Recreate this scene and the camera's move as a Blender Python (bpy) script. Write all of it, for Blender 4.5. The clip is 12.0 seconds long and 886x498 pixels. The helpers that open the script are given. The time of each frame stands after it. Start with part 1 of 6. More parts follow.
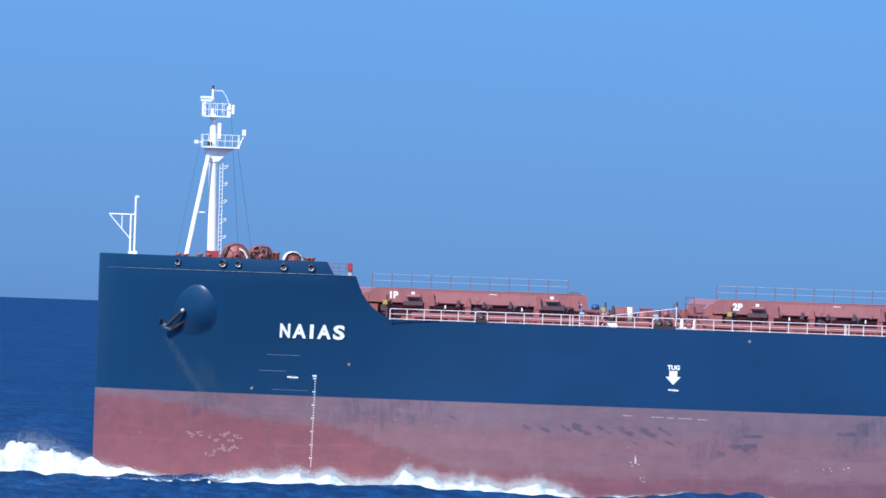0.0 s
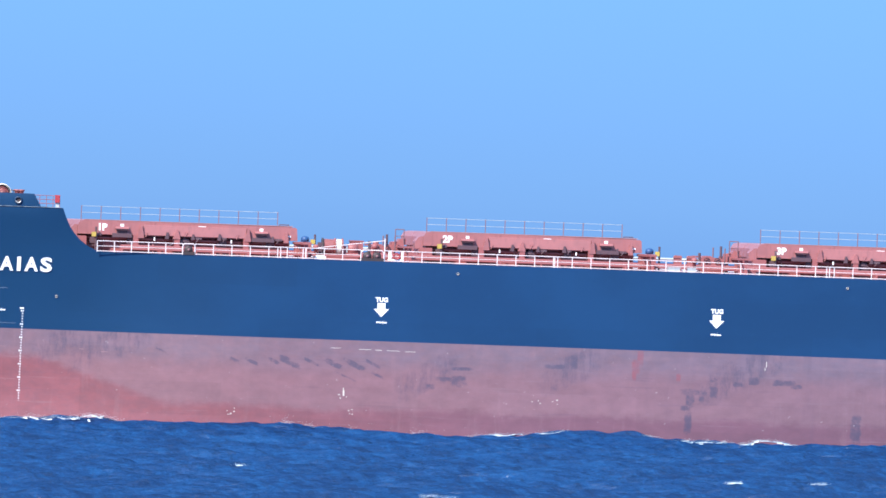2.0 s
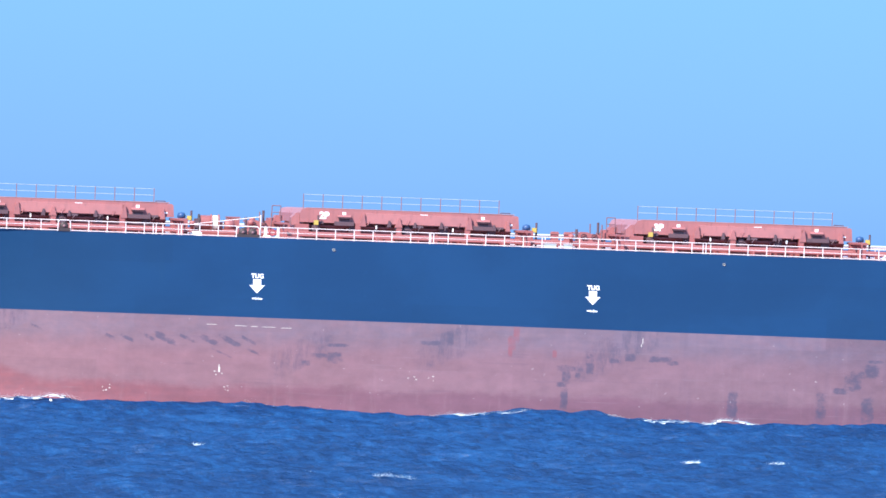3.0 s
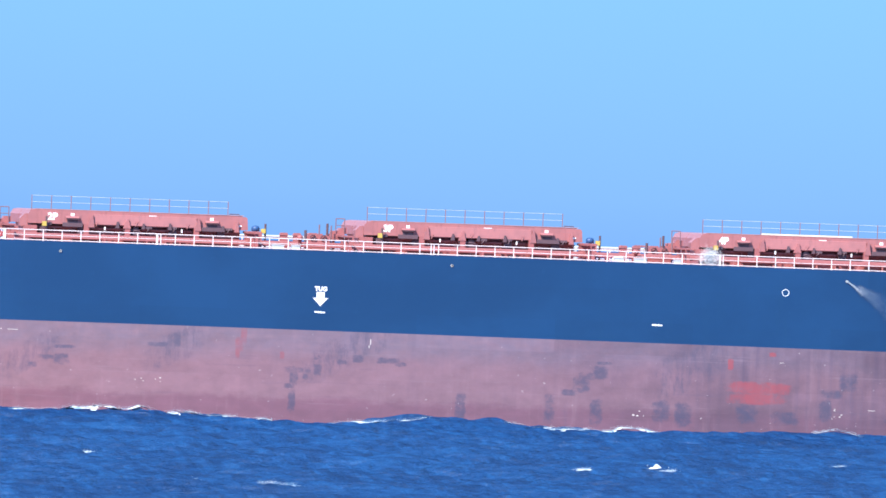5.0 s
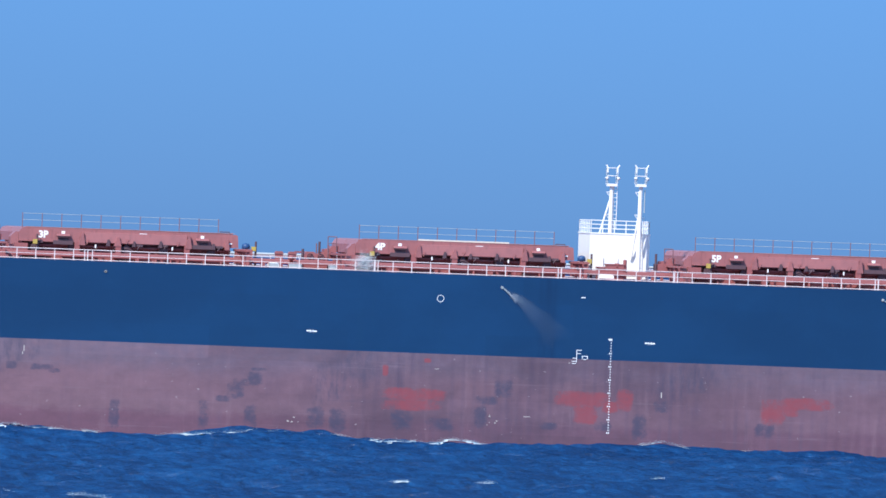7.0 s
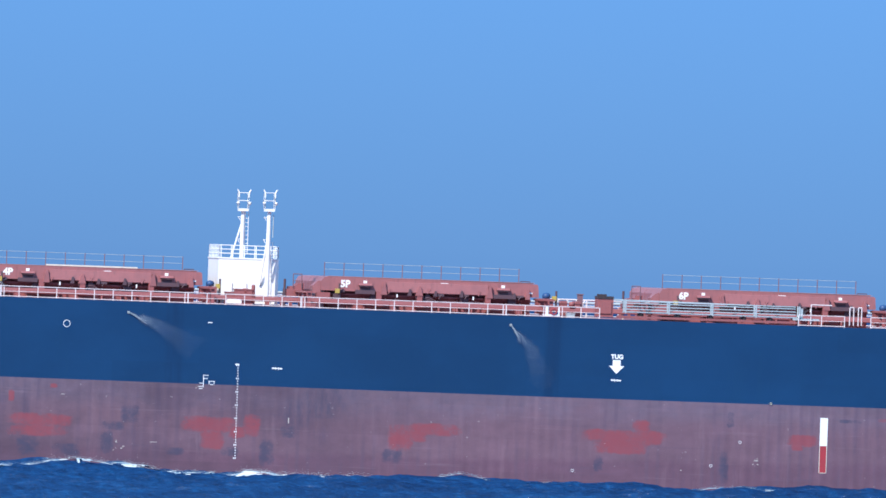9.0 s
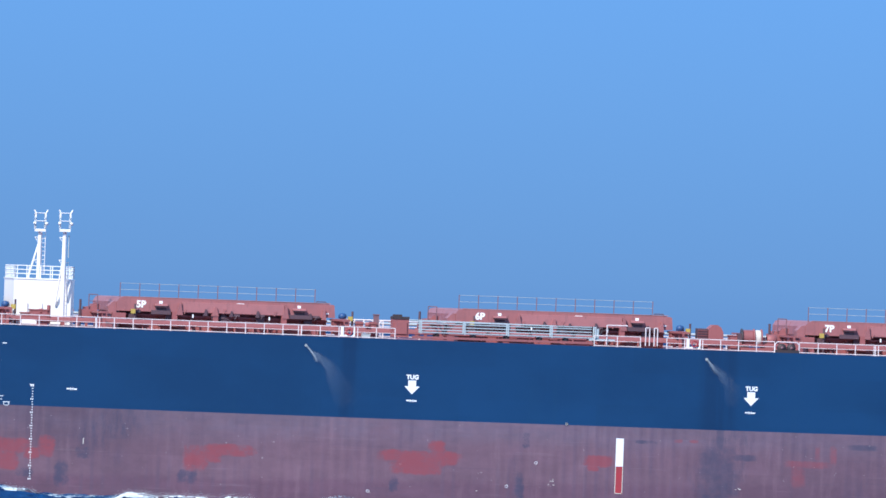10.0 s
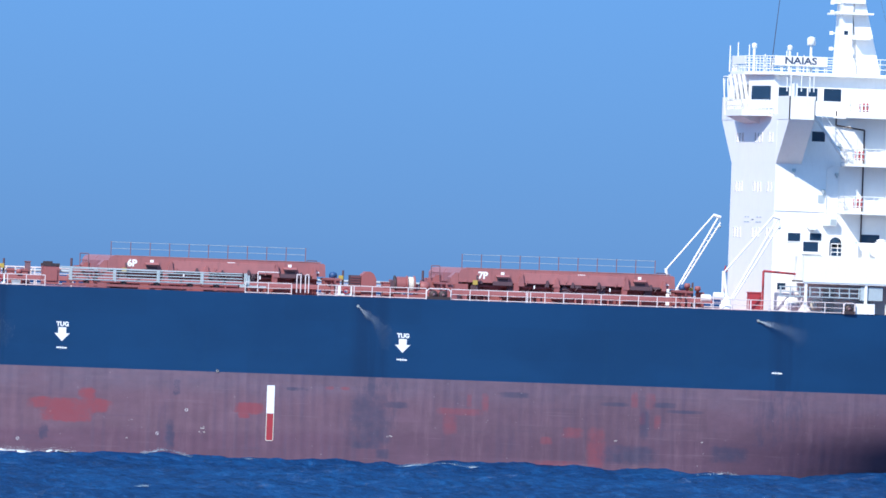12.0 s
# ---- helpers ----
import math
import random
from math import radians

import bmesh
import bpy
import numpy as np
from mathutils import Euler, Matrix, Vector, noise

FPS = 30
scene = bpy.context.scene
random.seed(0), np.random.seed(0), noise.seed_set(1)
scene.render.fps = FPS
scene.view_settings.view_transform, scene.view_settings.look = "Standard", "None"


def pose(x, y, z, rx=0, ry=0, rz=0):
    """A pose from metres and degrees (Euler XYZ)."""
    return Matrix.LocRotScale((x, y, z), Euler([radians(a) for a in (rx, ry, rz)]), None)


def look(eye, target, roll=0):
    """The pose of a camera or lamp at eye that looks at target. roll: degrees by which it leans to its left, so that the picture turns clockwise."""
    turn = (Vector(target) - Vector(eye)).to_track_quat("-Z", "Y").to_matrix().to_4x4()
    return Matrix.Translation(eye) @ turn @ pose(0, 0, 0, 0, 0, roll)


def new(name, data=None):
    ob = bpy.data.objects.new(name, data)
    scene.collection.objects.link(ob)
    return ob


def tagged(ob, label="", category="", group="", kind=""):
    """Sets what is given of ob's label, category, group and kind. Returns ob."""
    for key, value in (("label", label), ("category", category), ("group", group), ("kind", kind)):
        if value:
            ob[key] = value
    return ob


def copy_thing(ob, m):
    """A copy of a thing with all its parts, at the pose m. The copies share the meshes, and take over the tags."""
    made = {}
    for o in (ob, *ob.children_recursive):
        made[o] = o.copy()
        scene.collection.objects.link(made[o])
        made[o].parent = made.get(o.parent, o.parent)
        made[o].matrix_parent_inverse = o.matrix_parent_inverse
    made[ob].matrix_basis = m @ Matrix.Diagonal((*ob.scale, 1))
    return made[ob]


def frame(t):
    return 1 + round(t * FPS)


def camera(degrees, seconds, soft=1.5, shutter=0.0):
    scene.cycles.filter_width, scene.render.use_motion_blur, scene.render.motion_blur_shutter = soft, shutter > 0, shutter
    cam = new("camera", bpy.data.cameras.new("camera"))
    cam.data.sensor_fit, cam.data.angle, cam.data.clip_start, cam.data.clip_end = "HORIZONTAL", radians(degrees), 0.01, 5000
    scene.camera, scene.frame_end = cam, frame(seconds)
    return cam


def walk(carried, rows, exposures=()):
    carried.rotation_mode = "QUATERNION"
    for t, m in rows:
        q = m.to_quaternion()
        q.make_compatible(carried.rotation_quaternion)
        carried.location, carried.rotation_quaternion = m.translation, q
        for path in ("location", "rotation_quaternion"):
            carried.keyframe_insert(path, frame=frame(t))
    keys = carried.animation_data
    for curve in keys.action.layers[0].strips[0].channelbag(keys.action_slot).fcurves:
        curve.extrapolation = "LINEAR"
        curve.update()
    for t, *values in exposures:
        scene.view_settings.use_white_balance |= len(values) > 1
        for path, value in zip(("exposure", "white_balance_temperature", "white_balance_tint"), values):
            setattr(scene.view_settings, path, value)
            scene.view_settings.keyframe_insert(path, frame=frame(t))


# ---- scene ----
# A laden-light bulk carrier steams past, seen by a long lens from another deck across open water.
# The ship lies along x with the stem near x = 0 of its own space, the port side at y = -16.1, the water at z = 0.
cam = camera(3.417, 12.0, soft=1.6)
EYE, ROLL = (0.0, -1116.1, 16.32), 2.05
SHIP_START, SHIP_SPEED = 96.06, 8.3
ROWS = [
    (0.0, 6.3000, 0.0498),
    (0.5, 6.4172, 0.0370),
    (1.0, 6.4666, -0.0305),
    (1.5, 6.5084, -0.0950),
    (2.0, 6.5818, -0.1722),
    (2.5, 6.6256, -0.1824),
    (3.0, 6.6370, -0.2471),
    (3.2, 6.6573, -0.2887),
    (4.8, 6.7908, -0.2170),
    (5.0, 6.8346, -0.2063),
    (5.5, 6.9782, -0.1579),
    (6.0, 7.0997, -0.1352),
    (6.5, 7.2388, -0.1399),
    (6.7, 7.2642, -0.1424),
    (8.3, 7.6920, -0.0577),
    (8.5, 7.7475, -0.0437),
    (9.0, 7.9000, 0.0096),
    (9.5, 8.0603, 0.0656),
    (10.0, 8.2625, 0.1160),
    (10.5, 8.4262, 0.0100),
    (11.0, 8.5523, -0.0321),
    (11.5, 8.6791, -0.0317),
    (12.0, 8.7698, -0.0420),
]

EXPOSURES = [(0.0, 0.62, 6500, 10), (1.55, 0.62, 6500, 10), (2.15, 1.24, 7000, 13), (3.0, 1.34, 7000, 13), (5.0, 1.34, 7000, 13), (5.75, 1.28, 7000, 13), (6.0, 1.06, 6900, 12), (6.3, 0.72, 6550, 10), (6.6, 0.62, 6500, 10),
             (10.6, 0.62, 6500, 10), (10.9, 0.9, 6700, 11), (11.1, 0.9, 6700, 11), (11.4, 0.62, 6500, 10), (12.0, 0.62, 6500, 10)]
walk(cam, [(t, pose(*EYE, 90 + pitch, 0, -yaw) @ pose(0, 0, 0, 0, 0, ROLL)) for t, yaw, pitch in ROWS], EXPOSURES)

# ---- light ----
SUN_ELEVATION, SUN_FORWARD = 41.0, 40.0
toward_sun = Vector((-math.sin(radians(SUN_FORWARD)) * math.cos(radians(SUN_ELEVATION)),
                     -math.cos(radians(SUN_FORWARD)) * math.cos(radians(SUN_ELEVATION)), math.sin(radians(SUN_ELEVATION))))
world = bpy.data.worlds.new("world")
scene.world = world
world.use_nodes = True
wn, wl = world.node_tree.nodes, world.node_tree.links
sky = wn.new("ShaderNodeTexSky")
sky.sky_type, sky.sun_disc = "NISHITA", False
sky.sun_elevation, sky.sun_rotation = radians(SUN_ELEVATION), radians(180 + SUN_FORWARD)
sky.air_density, sky.dust_density, sky.ozone_density = 0.6, 0.0, 3.0
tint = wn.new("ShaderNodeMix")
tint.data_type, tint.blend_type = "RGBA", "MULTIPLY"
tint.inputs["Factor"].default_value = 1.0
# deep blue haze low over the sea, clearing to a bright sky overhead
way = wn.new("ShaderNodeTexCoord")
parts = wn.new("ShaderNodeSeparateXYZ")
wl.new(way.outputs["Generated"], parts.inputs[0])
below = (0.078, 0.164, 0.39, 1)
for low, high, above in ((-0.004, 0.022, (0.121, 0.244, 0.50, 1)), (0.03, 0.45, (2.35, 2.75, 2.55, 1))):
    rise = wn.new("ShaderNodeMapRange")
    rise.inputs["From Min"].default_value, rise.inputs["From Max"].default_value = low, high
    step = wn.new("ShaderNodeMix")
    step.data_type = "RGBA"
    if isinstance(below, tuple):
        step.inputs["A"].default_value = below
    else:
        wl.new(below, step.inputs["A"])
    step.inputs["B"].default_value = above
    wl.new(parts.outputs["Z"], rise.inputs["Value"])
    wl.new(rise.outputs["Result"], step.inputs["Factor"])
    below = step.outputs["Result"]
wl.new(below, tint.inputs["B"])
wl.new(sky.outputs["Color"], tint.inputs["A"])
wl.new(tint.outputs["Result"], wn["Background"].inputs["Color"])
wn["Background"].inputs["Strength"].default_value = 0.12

sun = new("sun", bpy.data.lights.new("sun", "SUN"))
sun.data.energy, sun.data.angle, sun.data.color = 3.7, radians(0.53), (1.0, 0.97, 0.93)
sun.matrix_world = look(toward_sun * 500, (0, 0, 0))


# ---- materials ----
def node_material(name):
    m = bpy.data.materials.new(name)
    m.use_nodes = True
    return m, m.node_tree.nodes, m.node_tree.links, m.node_tree.nodes["Principled BSDF"]


def texture_noise(n, l, scale, detail=4.0, stretch=(1, 1, 1), rough=0.6):
    coords = n.new("ShaderNodeTexCoord")
    mapping = n.new("ShaderNodeMapping")
    mapping.inputs["Scale"].default_value = stretch
    tex = n.new("ShaderNodeTexNoise")
    tex.inputs["Scale"].default_value, tex.inputs["Detail"].default_value = scale, detail
    tex.inputs["Roughness"].default_value = rough
    l.new(coords.outputs["Object"], mapping.inputs["Vector"])
    l.new(mapping.outputs["Vector"], tex.inputs["Vector"])
    return tex.outputs["Fac"]


def ramp(n, l, value, low, high, smooth=True):
    r = n.new("ShaderNodeMapRange")
    r.interpolation_type = "SMOOTHSTEP" if smooth else "LINEAR"
    r.inputs["From Min"].default_value, r.inputs["From Max"].default_value = low, high
    l.new(value, r.inputs["Value"])
    return r.outputs["Result"]


def arith(n, l, op, a, b=0.0):
    node = n.new("ShaderNodeMath")
    node.operation = op
    for socket, value in zip(node.inputs, (a, b)):
        if isinstance(value, (int, float)):
            socket.default_value = value
        else:
            l.new(value, socket)
    return node.outputs[0]


def blend(n, l, fac, a, b, mode="MIX"):
    node = n.new("ShaderNodeMix")
    node.data_type, node.blend_type = "RGBA", mode
    for key, value in (("Factor", fac), ("A", a), ("B", b)):
        if isinstance(value, (int, float)):
            node.inputs[key].default_value = value
        elif isinstance(value, tuple):
            node.inputs[key].default_value = (*value, 1)
        else:
            l.new(value, node.inputs[key])
    return node.outputs["Result"]


def relief(n, l, p, height, strength, distance):
    b = n.new("ShaderNodeBump")
    b.inputs["Strength"].default_value, b.inputs["Distance"].default_value = strength, distance
    l.new(height, b.inputs["Height"])
    l.new(b.outputs["Normal"], p.inputs["Normal"])


def painted(name, base, worn, rough=0.5, metal=0.0, scale=1.2, amount=0.6, streak=True):
    """Paint with broad fading, fine grime and, where streak is set, runs of rust down the surface."""
    m, n, l, p = node_material(name)
    broad = ramp(n, l, texture_noise(n, l, scale, 5), 0.42, 0.72)
    fine = ramp(n, l, texture_noise(n, l, scale * 7, 4, (1, 1, 0.25) if streak else (1, 1, 1)), 0.45, 0.75)
    mask = arith(n, l, "MULTIPLY", arith(n, l, "MAXIMUM", arith(n, l, "MULTIPLY", broad, 0.7), fine), amount)
    shade = blend(n, l, mask, base, worn)
    l.new(shade, p.inputs["Base Color"])
    p.inputs["Roughness"].default_value, p.inputs["Metallic"].default_value = rough, metal
    relief(n, l, p, fine, 0.15, 0.01)
    return m


DECK_RED = painted("deck_red_paint", (0.30, 0.092, 0.090), (0.20, 0.078, 0.082), 0.55)
HATCH_RED = painted("hatch_red_paint", (0.325, 0.118, 0.118), (0.215, 0.090, 0.096), 0.5, scale=0.7, amount=0.8)
# dusty red, lightened to carry the highlight along the hatch edges
LIT_EDGE_RED = painted("lit_edge_red_paint", (0.40, 0.22, 0.205), (0.30, 0.12, 0.115), 0.6, scale=1.5, amount=0.8)
CHALK = painted("chalk_white_paint", (0.62, 0.58, 0.52), (0.40, 0.30, 0.28), 0.7, scale=3)
PALE_NAVY = painted("pale_navy_edge", (0.20, 0.24, 0.27), (0.012, 0.035, 0.075), 0.4, scale=0.35, amount=1.3)
WHITE = painted("white_paint", (0.85, 0.838, 0.81), (0.72, 0.70, 0.66), 0.4, amount=0.35, scale=0.6)
RAIL_WHITE = painted("rail_white_paint", (0.74, 0.66, 0.65), (0.50, 0.32, 0.29), 0.5, amount=0.55, scale=2.5)
LETTER_WHITE = painted("letter_white_paint", (0.85, 0.85, 0.84), (0.65, 0.66, 0.70), 0.5, amount=0.4, scale=3)
LETTER_DARK = painted("letter_dark_paint", (0.03, 0.05, 0.10), (0.08, 0.10, 0.15), 0.5, amount=0.4)
FAINT_WHITE = painted("chalked_paint", (0.34, 0.19, 0.20), (0.25, 0.12, 0.13), 0.7, amount=0.8, scale=3)
YELLOW = painted("yellow_paint", (0.48, 0.36, 0.07), (0.30, 0.20, 0.08), 0.5)
BLUE_CAP = painted("blue_paint", (0.015, 0.065, 0.18), (0.03, 0.06, 0.12), 0.5)
SIGNAL_RED = painted("signal_red_paint", (0.38, 0.034, 0.044), (0.26, 0.045, 0.052), 0.5)
STANCHION = painted("stanchion_paint", (0.20, 0.10, 0.11), (0.12, 0.08, 0.10), 0.5)
# dark maroon; on hatch fittings its tone also stands for shade under the covers
HATCH_DARK = painted("dark_maroon_steel", (0.082, 0.046, 0.060), (0.125, 0.064, 0.072), 0.6)
DARK_STEEL = painted("dark_steel", (0.045, 0.035, 0.040), (0.10, 0.045, 0.035), 0.6, 0.3)
GALVANISED = painted("galvanised_steel", (0.46, 0.52, 0.53), (0.33, 0.38, 0.40), 0.45, 0.2)
ROPE = painted("rope", (0.62, 0.58, 0.50), (0.40, 0.36, 0.30), 0.9, scale=6)
SCUFF_WHITE = painted("scuffed_white", (0.22, 0.27, 0.34), (0.06, 0.10, 0.17), 0.6, amount=0.9, scale=2)
WINCH_RED = painted("winch_red_paint", (0.19, 0.050, 0.050), (0.10, 0.040, 0.045), 0.55, scale=3, amount=0.8)
NAVY = painted("navy_paint", (0.008, 0.028, 0.070), (0.02, 0.045, 0.08), 0.4)
BRIGHT_STEEL = painted("pale_steel", (0.55, 0.52, 0.47), (0.35, 0.25, 0.2), 0.4, 0.5, scale=4)


def window_material():
    m, n, l, p = node_material("window_glass")
    l.new(blend(n, l, texture_noise(n, l, 0.8), (0.008, 0.02, 0.045), (0.02, 0.05, 0.09)), p.inputs["Base Color"])
    p.inputs["Roughness"].default_value = 0.08
    return m


GLASS = window_material()

# dark rubbing stains on the boot-topping: x, z, half length, half height
STAINS = [
    (68.15, 3.4, .32, .75), (67.0, 2.95, .95, .22), (66.45, 2.4, .28, .5), (66.1, 1.75, .35, .16), (67.3, 2.4, .2, .3), (71.2, 3.95, .35, .25), (73.5, 3.85, .7, .2), (70.0, 3.65, .3, .18), (74.4, 3.6, .4, .15),
    (89.5, 3.5, .5, .42), (88.4, 3.2, .5, .25), (88.0, 2.6, .55, .5), (87.2, 1.95, .55, .2), (89.8, 4.2, .5, .12), (106.9, 2.5, .7, .28), (108.2, 3.4, .55, .55), (106.5, 1.2, .4, .7), (120.1, 2.46, .5, .38),
    (49.2, 4.1, .7, .12), (47.9, 3.3, .6, .15), (49.0, 3.15, .5, .35), (46.8, 2.7, .35, .2),
]
SCRAPES = [
    (66.3, .7, .25, .7), (79.0, .6, .35, .9), (85.7, .7, .35, .9), (89.2, .6, .4, .9), (94.1, .8, .55, .7), (95.8, .6, .55, .8), (100.6, .8, .7, .6), (103.4, .55, .9, .4), (118.5, .9, .45, .9), (115.8, .8, .6, .3), (111.6, .7, .6, .25),
    (128.0, .85, .6, .45), (153.1, .9, .3, .9), (143.6, .9, .3, .5), (153.5, 4.5, .25, .5), (162.5, 4.65, .8, .12),
]
SMEARS = [
    (168.0, 3.2, 1.1, 1.2), (168.3, 1.8, 1.2, .9), (170.0, 3.7, .9, .2), (167.9, .65, 1.0, .25), (168.2, 4.6, .25, 1.3), (169.2, .0, .4, .3), (179.1, 4.75, .9, .18), (190.5, 4.35, .7, .16), (186.8, 4.3, .9, .12), (192.0, 3.9, 1.2, .1),
    (187.9, .5, 1.7, .6), (189.0, 2.9, .3, .9), (195.5, .8, 1.2, .5), (56.3, 4.5, .7, .15), (57.6, 4.9, .25, .45),
]
# smoky wisps under the paint line
WISPS = [(19.5, 5.2, 1.6, .8), (22.3, 5.1, 1.8, 1.0), (24.8, 5.4, 1.2, .6), (8.6, 5.3, 1.2, .6), (57.5, 4.4, 1.6, .9), (46.5, 3.4, 1.6, .8), (70.5, 4.6, 2.6, 1.0), (96.0, 4.0, 2.0, 1.2), (122.0, 4.4, 2.2, 1.0), (168.4, 3.6, 1.6, 2.0), (199.5, 4.0, 1.6, 1.6)]
# slanting strokes left by fenders
STROKES = [
    (32.2, 4.15, .45, .16), (33.4, 4.15, .45, .14), (35.1, 4.2, .35, .16), (36.3, 4.2, .75, .26), (37.9, 4.25, .5, .12), (39.5, 4.2, .7, .22), (41.05, 4.2, .75, .22), (42.5, 4.25, .5, .14), (40.6, 3.2, .8, .08), (42.9, 3.4, .5, .1), (26.7, 4.7, .5, .1),
]
# fresh red primer: x, z, half length, half height
PRIMER = [
    (101.4, 2.75, 2.2, .45), (101.2, 1.95, 1.9, .4), (99.25, 4.45, .2, .4), (102.4, 5.3, .25, .15), (114.2, 2.8, 1.9, .55), (114.4, 1.7, .8, .65), (117.3, 2.8, .6, .75), (116.3, 2.3, .6, .4), (131.0, 3.0, 1.8, .42), (128.6, 2.3, .9, .95), (129.8, 2.5, .7, .45),
    (145.2, 3.0, 2.9, .42), (145.1, 2.2, 1.8, .55), (146.7, 3.8, .6, .45), (147.6, 2.9, .7, .5), (159.0, 3.1, 1.0, .4), (158.6, 2.6, .4, .25),
]
PRIMER_AFT = [
    (175.0, 3.35, 1.6, .24), (174.2, 2.4, .5, .7), (175.65, 4.2, .18, .4), (176.85, 4.05, .25, .6), (183.6, 2.05, .7, .35), (185.4, .9, .65, 1.3), (182.4, -.3, 1.5, .22), (181.6, 1.4, .4, .25),
    (188.2, 4.7, .25, .55), (189.4, 4.65, .35, .55), (188.9, 3.3, .22, .4), (190.0, 3.1, .25, .55), (62.6, 5.3, .22, .6), (62.3, 4.7, .3, .45), (62.15, 4.1, .15, .4), (65.5, 4.0, .15, .25), (165.0, 4.8, .3, .12), (166.2, 4.8, .3, .1),
]


def blots(n, l, X, Z, spots, ragged, low, high, grow=1.0, slant=0.0):
    """Mask of boxy blots with ragged edges."""
    place = n.new("ShaderNodeCombineXYZ")
    l.new(X, place.inputs[0])
    l.new(arith(n, l, "ADD", Z, arith(n, l, "MULTIPLY", X, slant)) if slant else Z, place.inputs[1])
    nearest = None
    for x, z, rx, rz in spots:
        rx, rz, z = rx * grow, rz * grow, z + slant * x
        steps = [("MULTIPLY_ADD", (1 / rx, 1 / rz, 0), (-x / rx, -z / rz, 0)), ("MULTIPLY", None, None), ("DOT_PRODUCT", None, None)]
        value = place.outputs[0]
        for op, a, b in steps:
            node = n.new("ShaderNodeVectorMath")
            node.operation = op
            l.new(value, node.inputs[0])
            if a:
                node.inputs[1].default_value, node.inputs[2].default_value = a, b
            else:
                l.new(value, node.inputs[1])
            value = node.outputs["Value"] if op == "DOT_PRODUCT" else node.outputs[0]
        nearest = value if nearest is None else arith(n, l, "MINIMUM", nearest, value)
    return arith(n, l, "SUBTRACT", 1.0, ramp(n, l, arith(n, l, "ADD", nearest, ragged), low, high))


def plate_tone(n, l, X, Z, amount):
    """A grey level that differs a little from shell plate to shell plate."""
    cells = n.new("ShaderNodeCombineXYZ")
    row = arith(n, l, "FLOOR", arith(n, l, "DIVIDE", Z, 2.45))
    l.new(arith(n, l, "FLOOR", arith(n, l, "ADD", arith(n, l, "DIVIDE", X, 10.4), arith(n, l, "MULTIPLY", row, 0.37))), cells.inputs[0])
    l.new(row, cells.inputs[1])
    white = n.new("ShaderNodeTexWhiteNoise")
    white.noise_dimensions = "2D"
    l.new(cells.outputs[0], white.inputs["Vector"])
    return arith(n, l, "ADD", arith(n, l, "MULTIPLY", white.outputs["Value"], 2 * amount), 1.0 - amount)


def toned(n, l, shade, level):
    grey = n.new("ShaderNodeCombineColor")
    for k in range(3):
        l.new(level, grey.inputs[k])
    return blend(n, l, 1.0, shade, grey.outputs[0], "MULTIPLY")


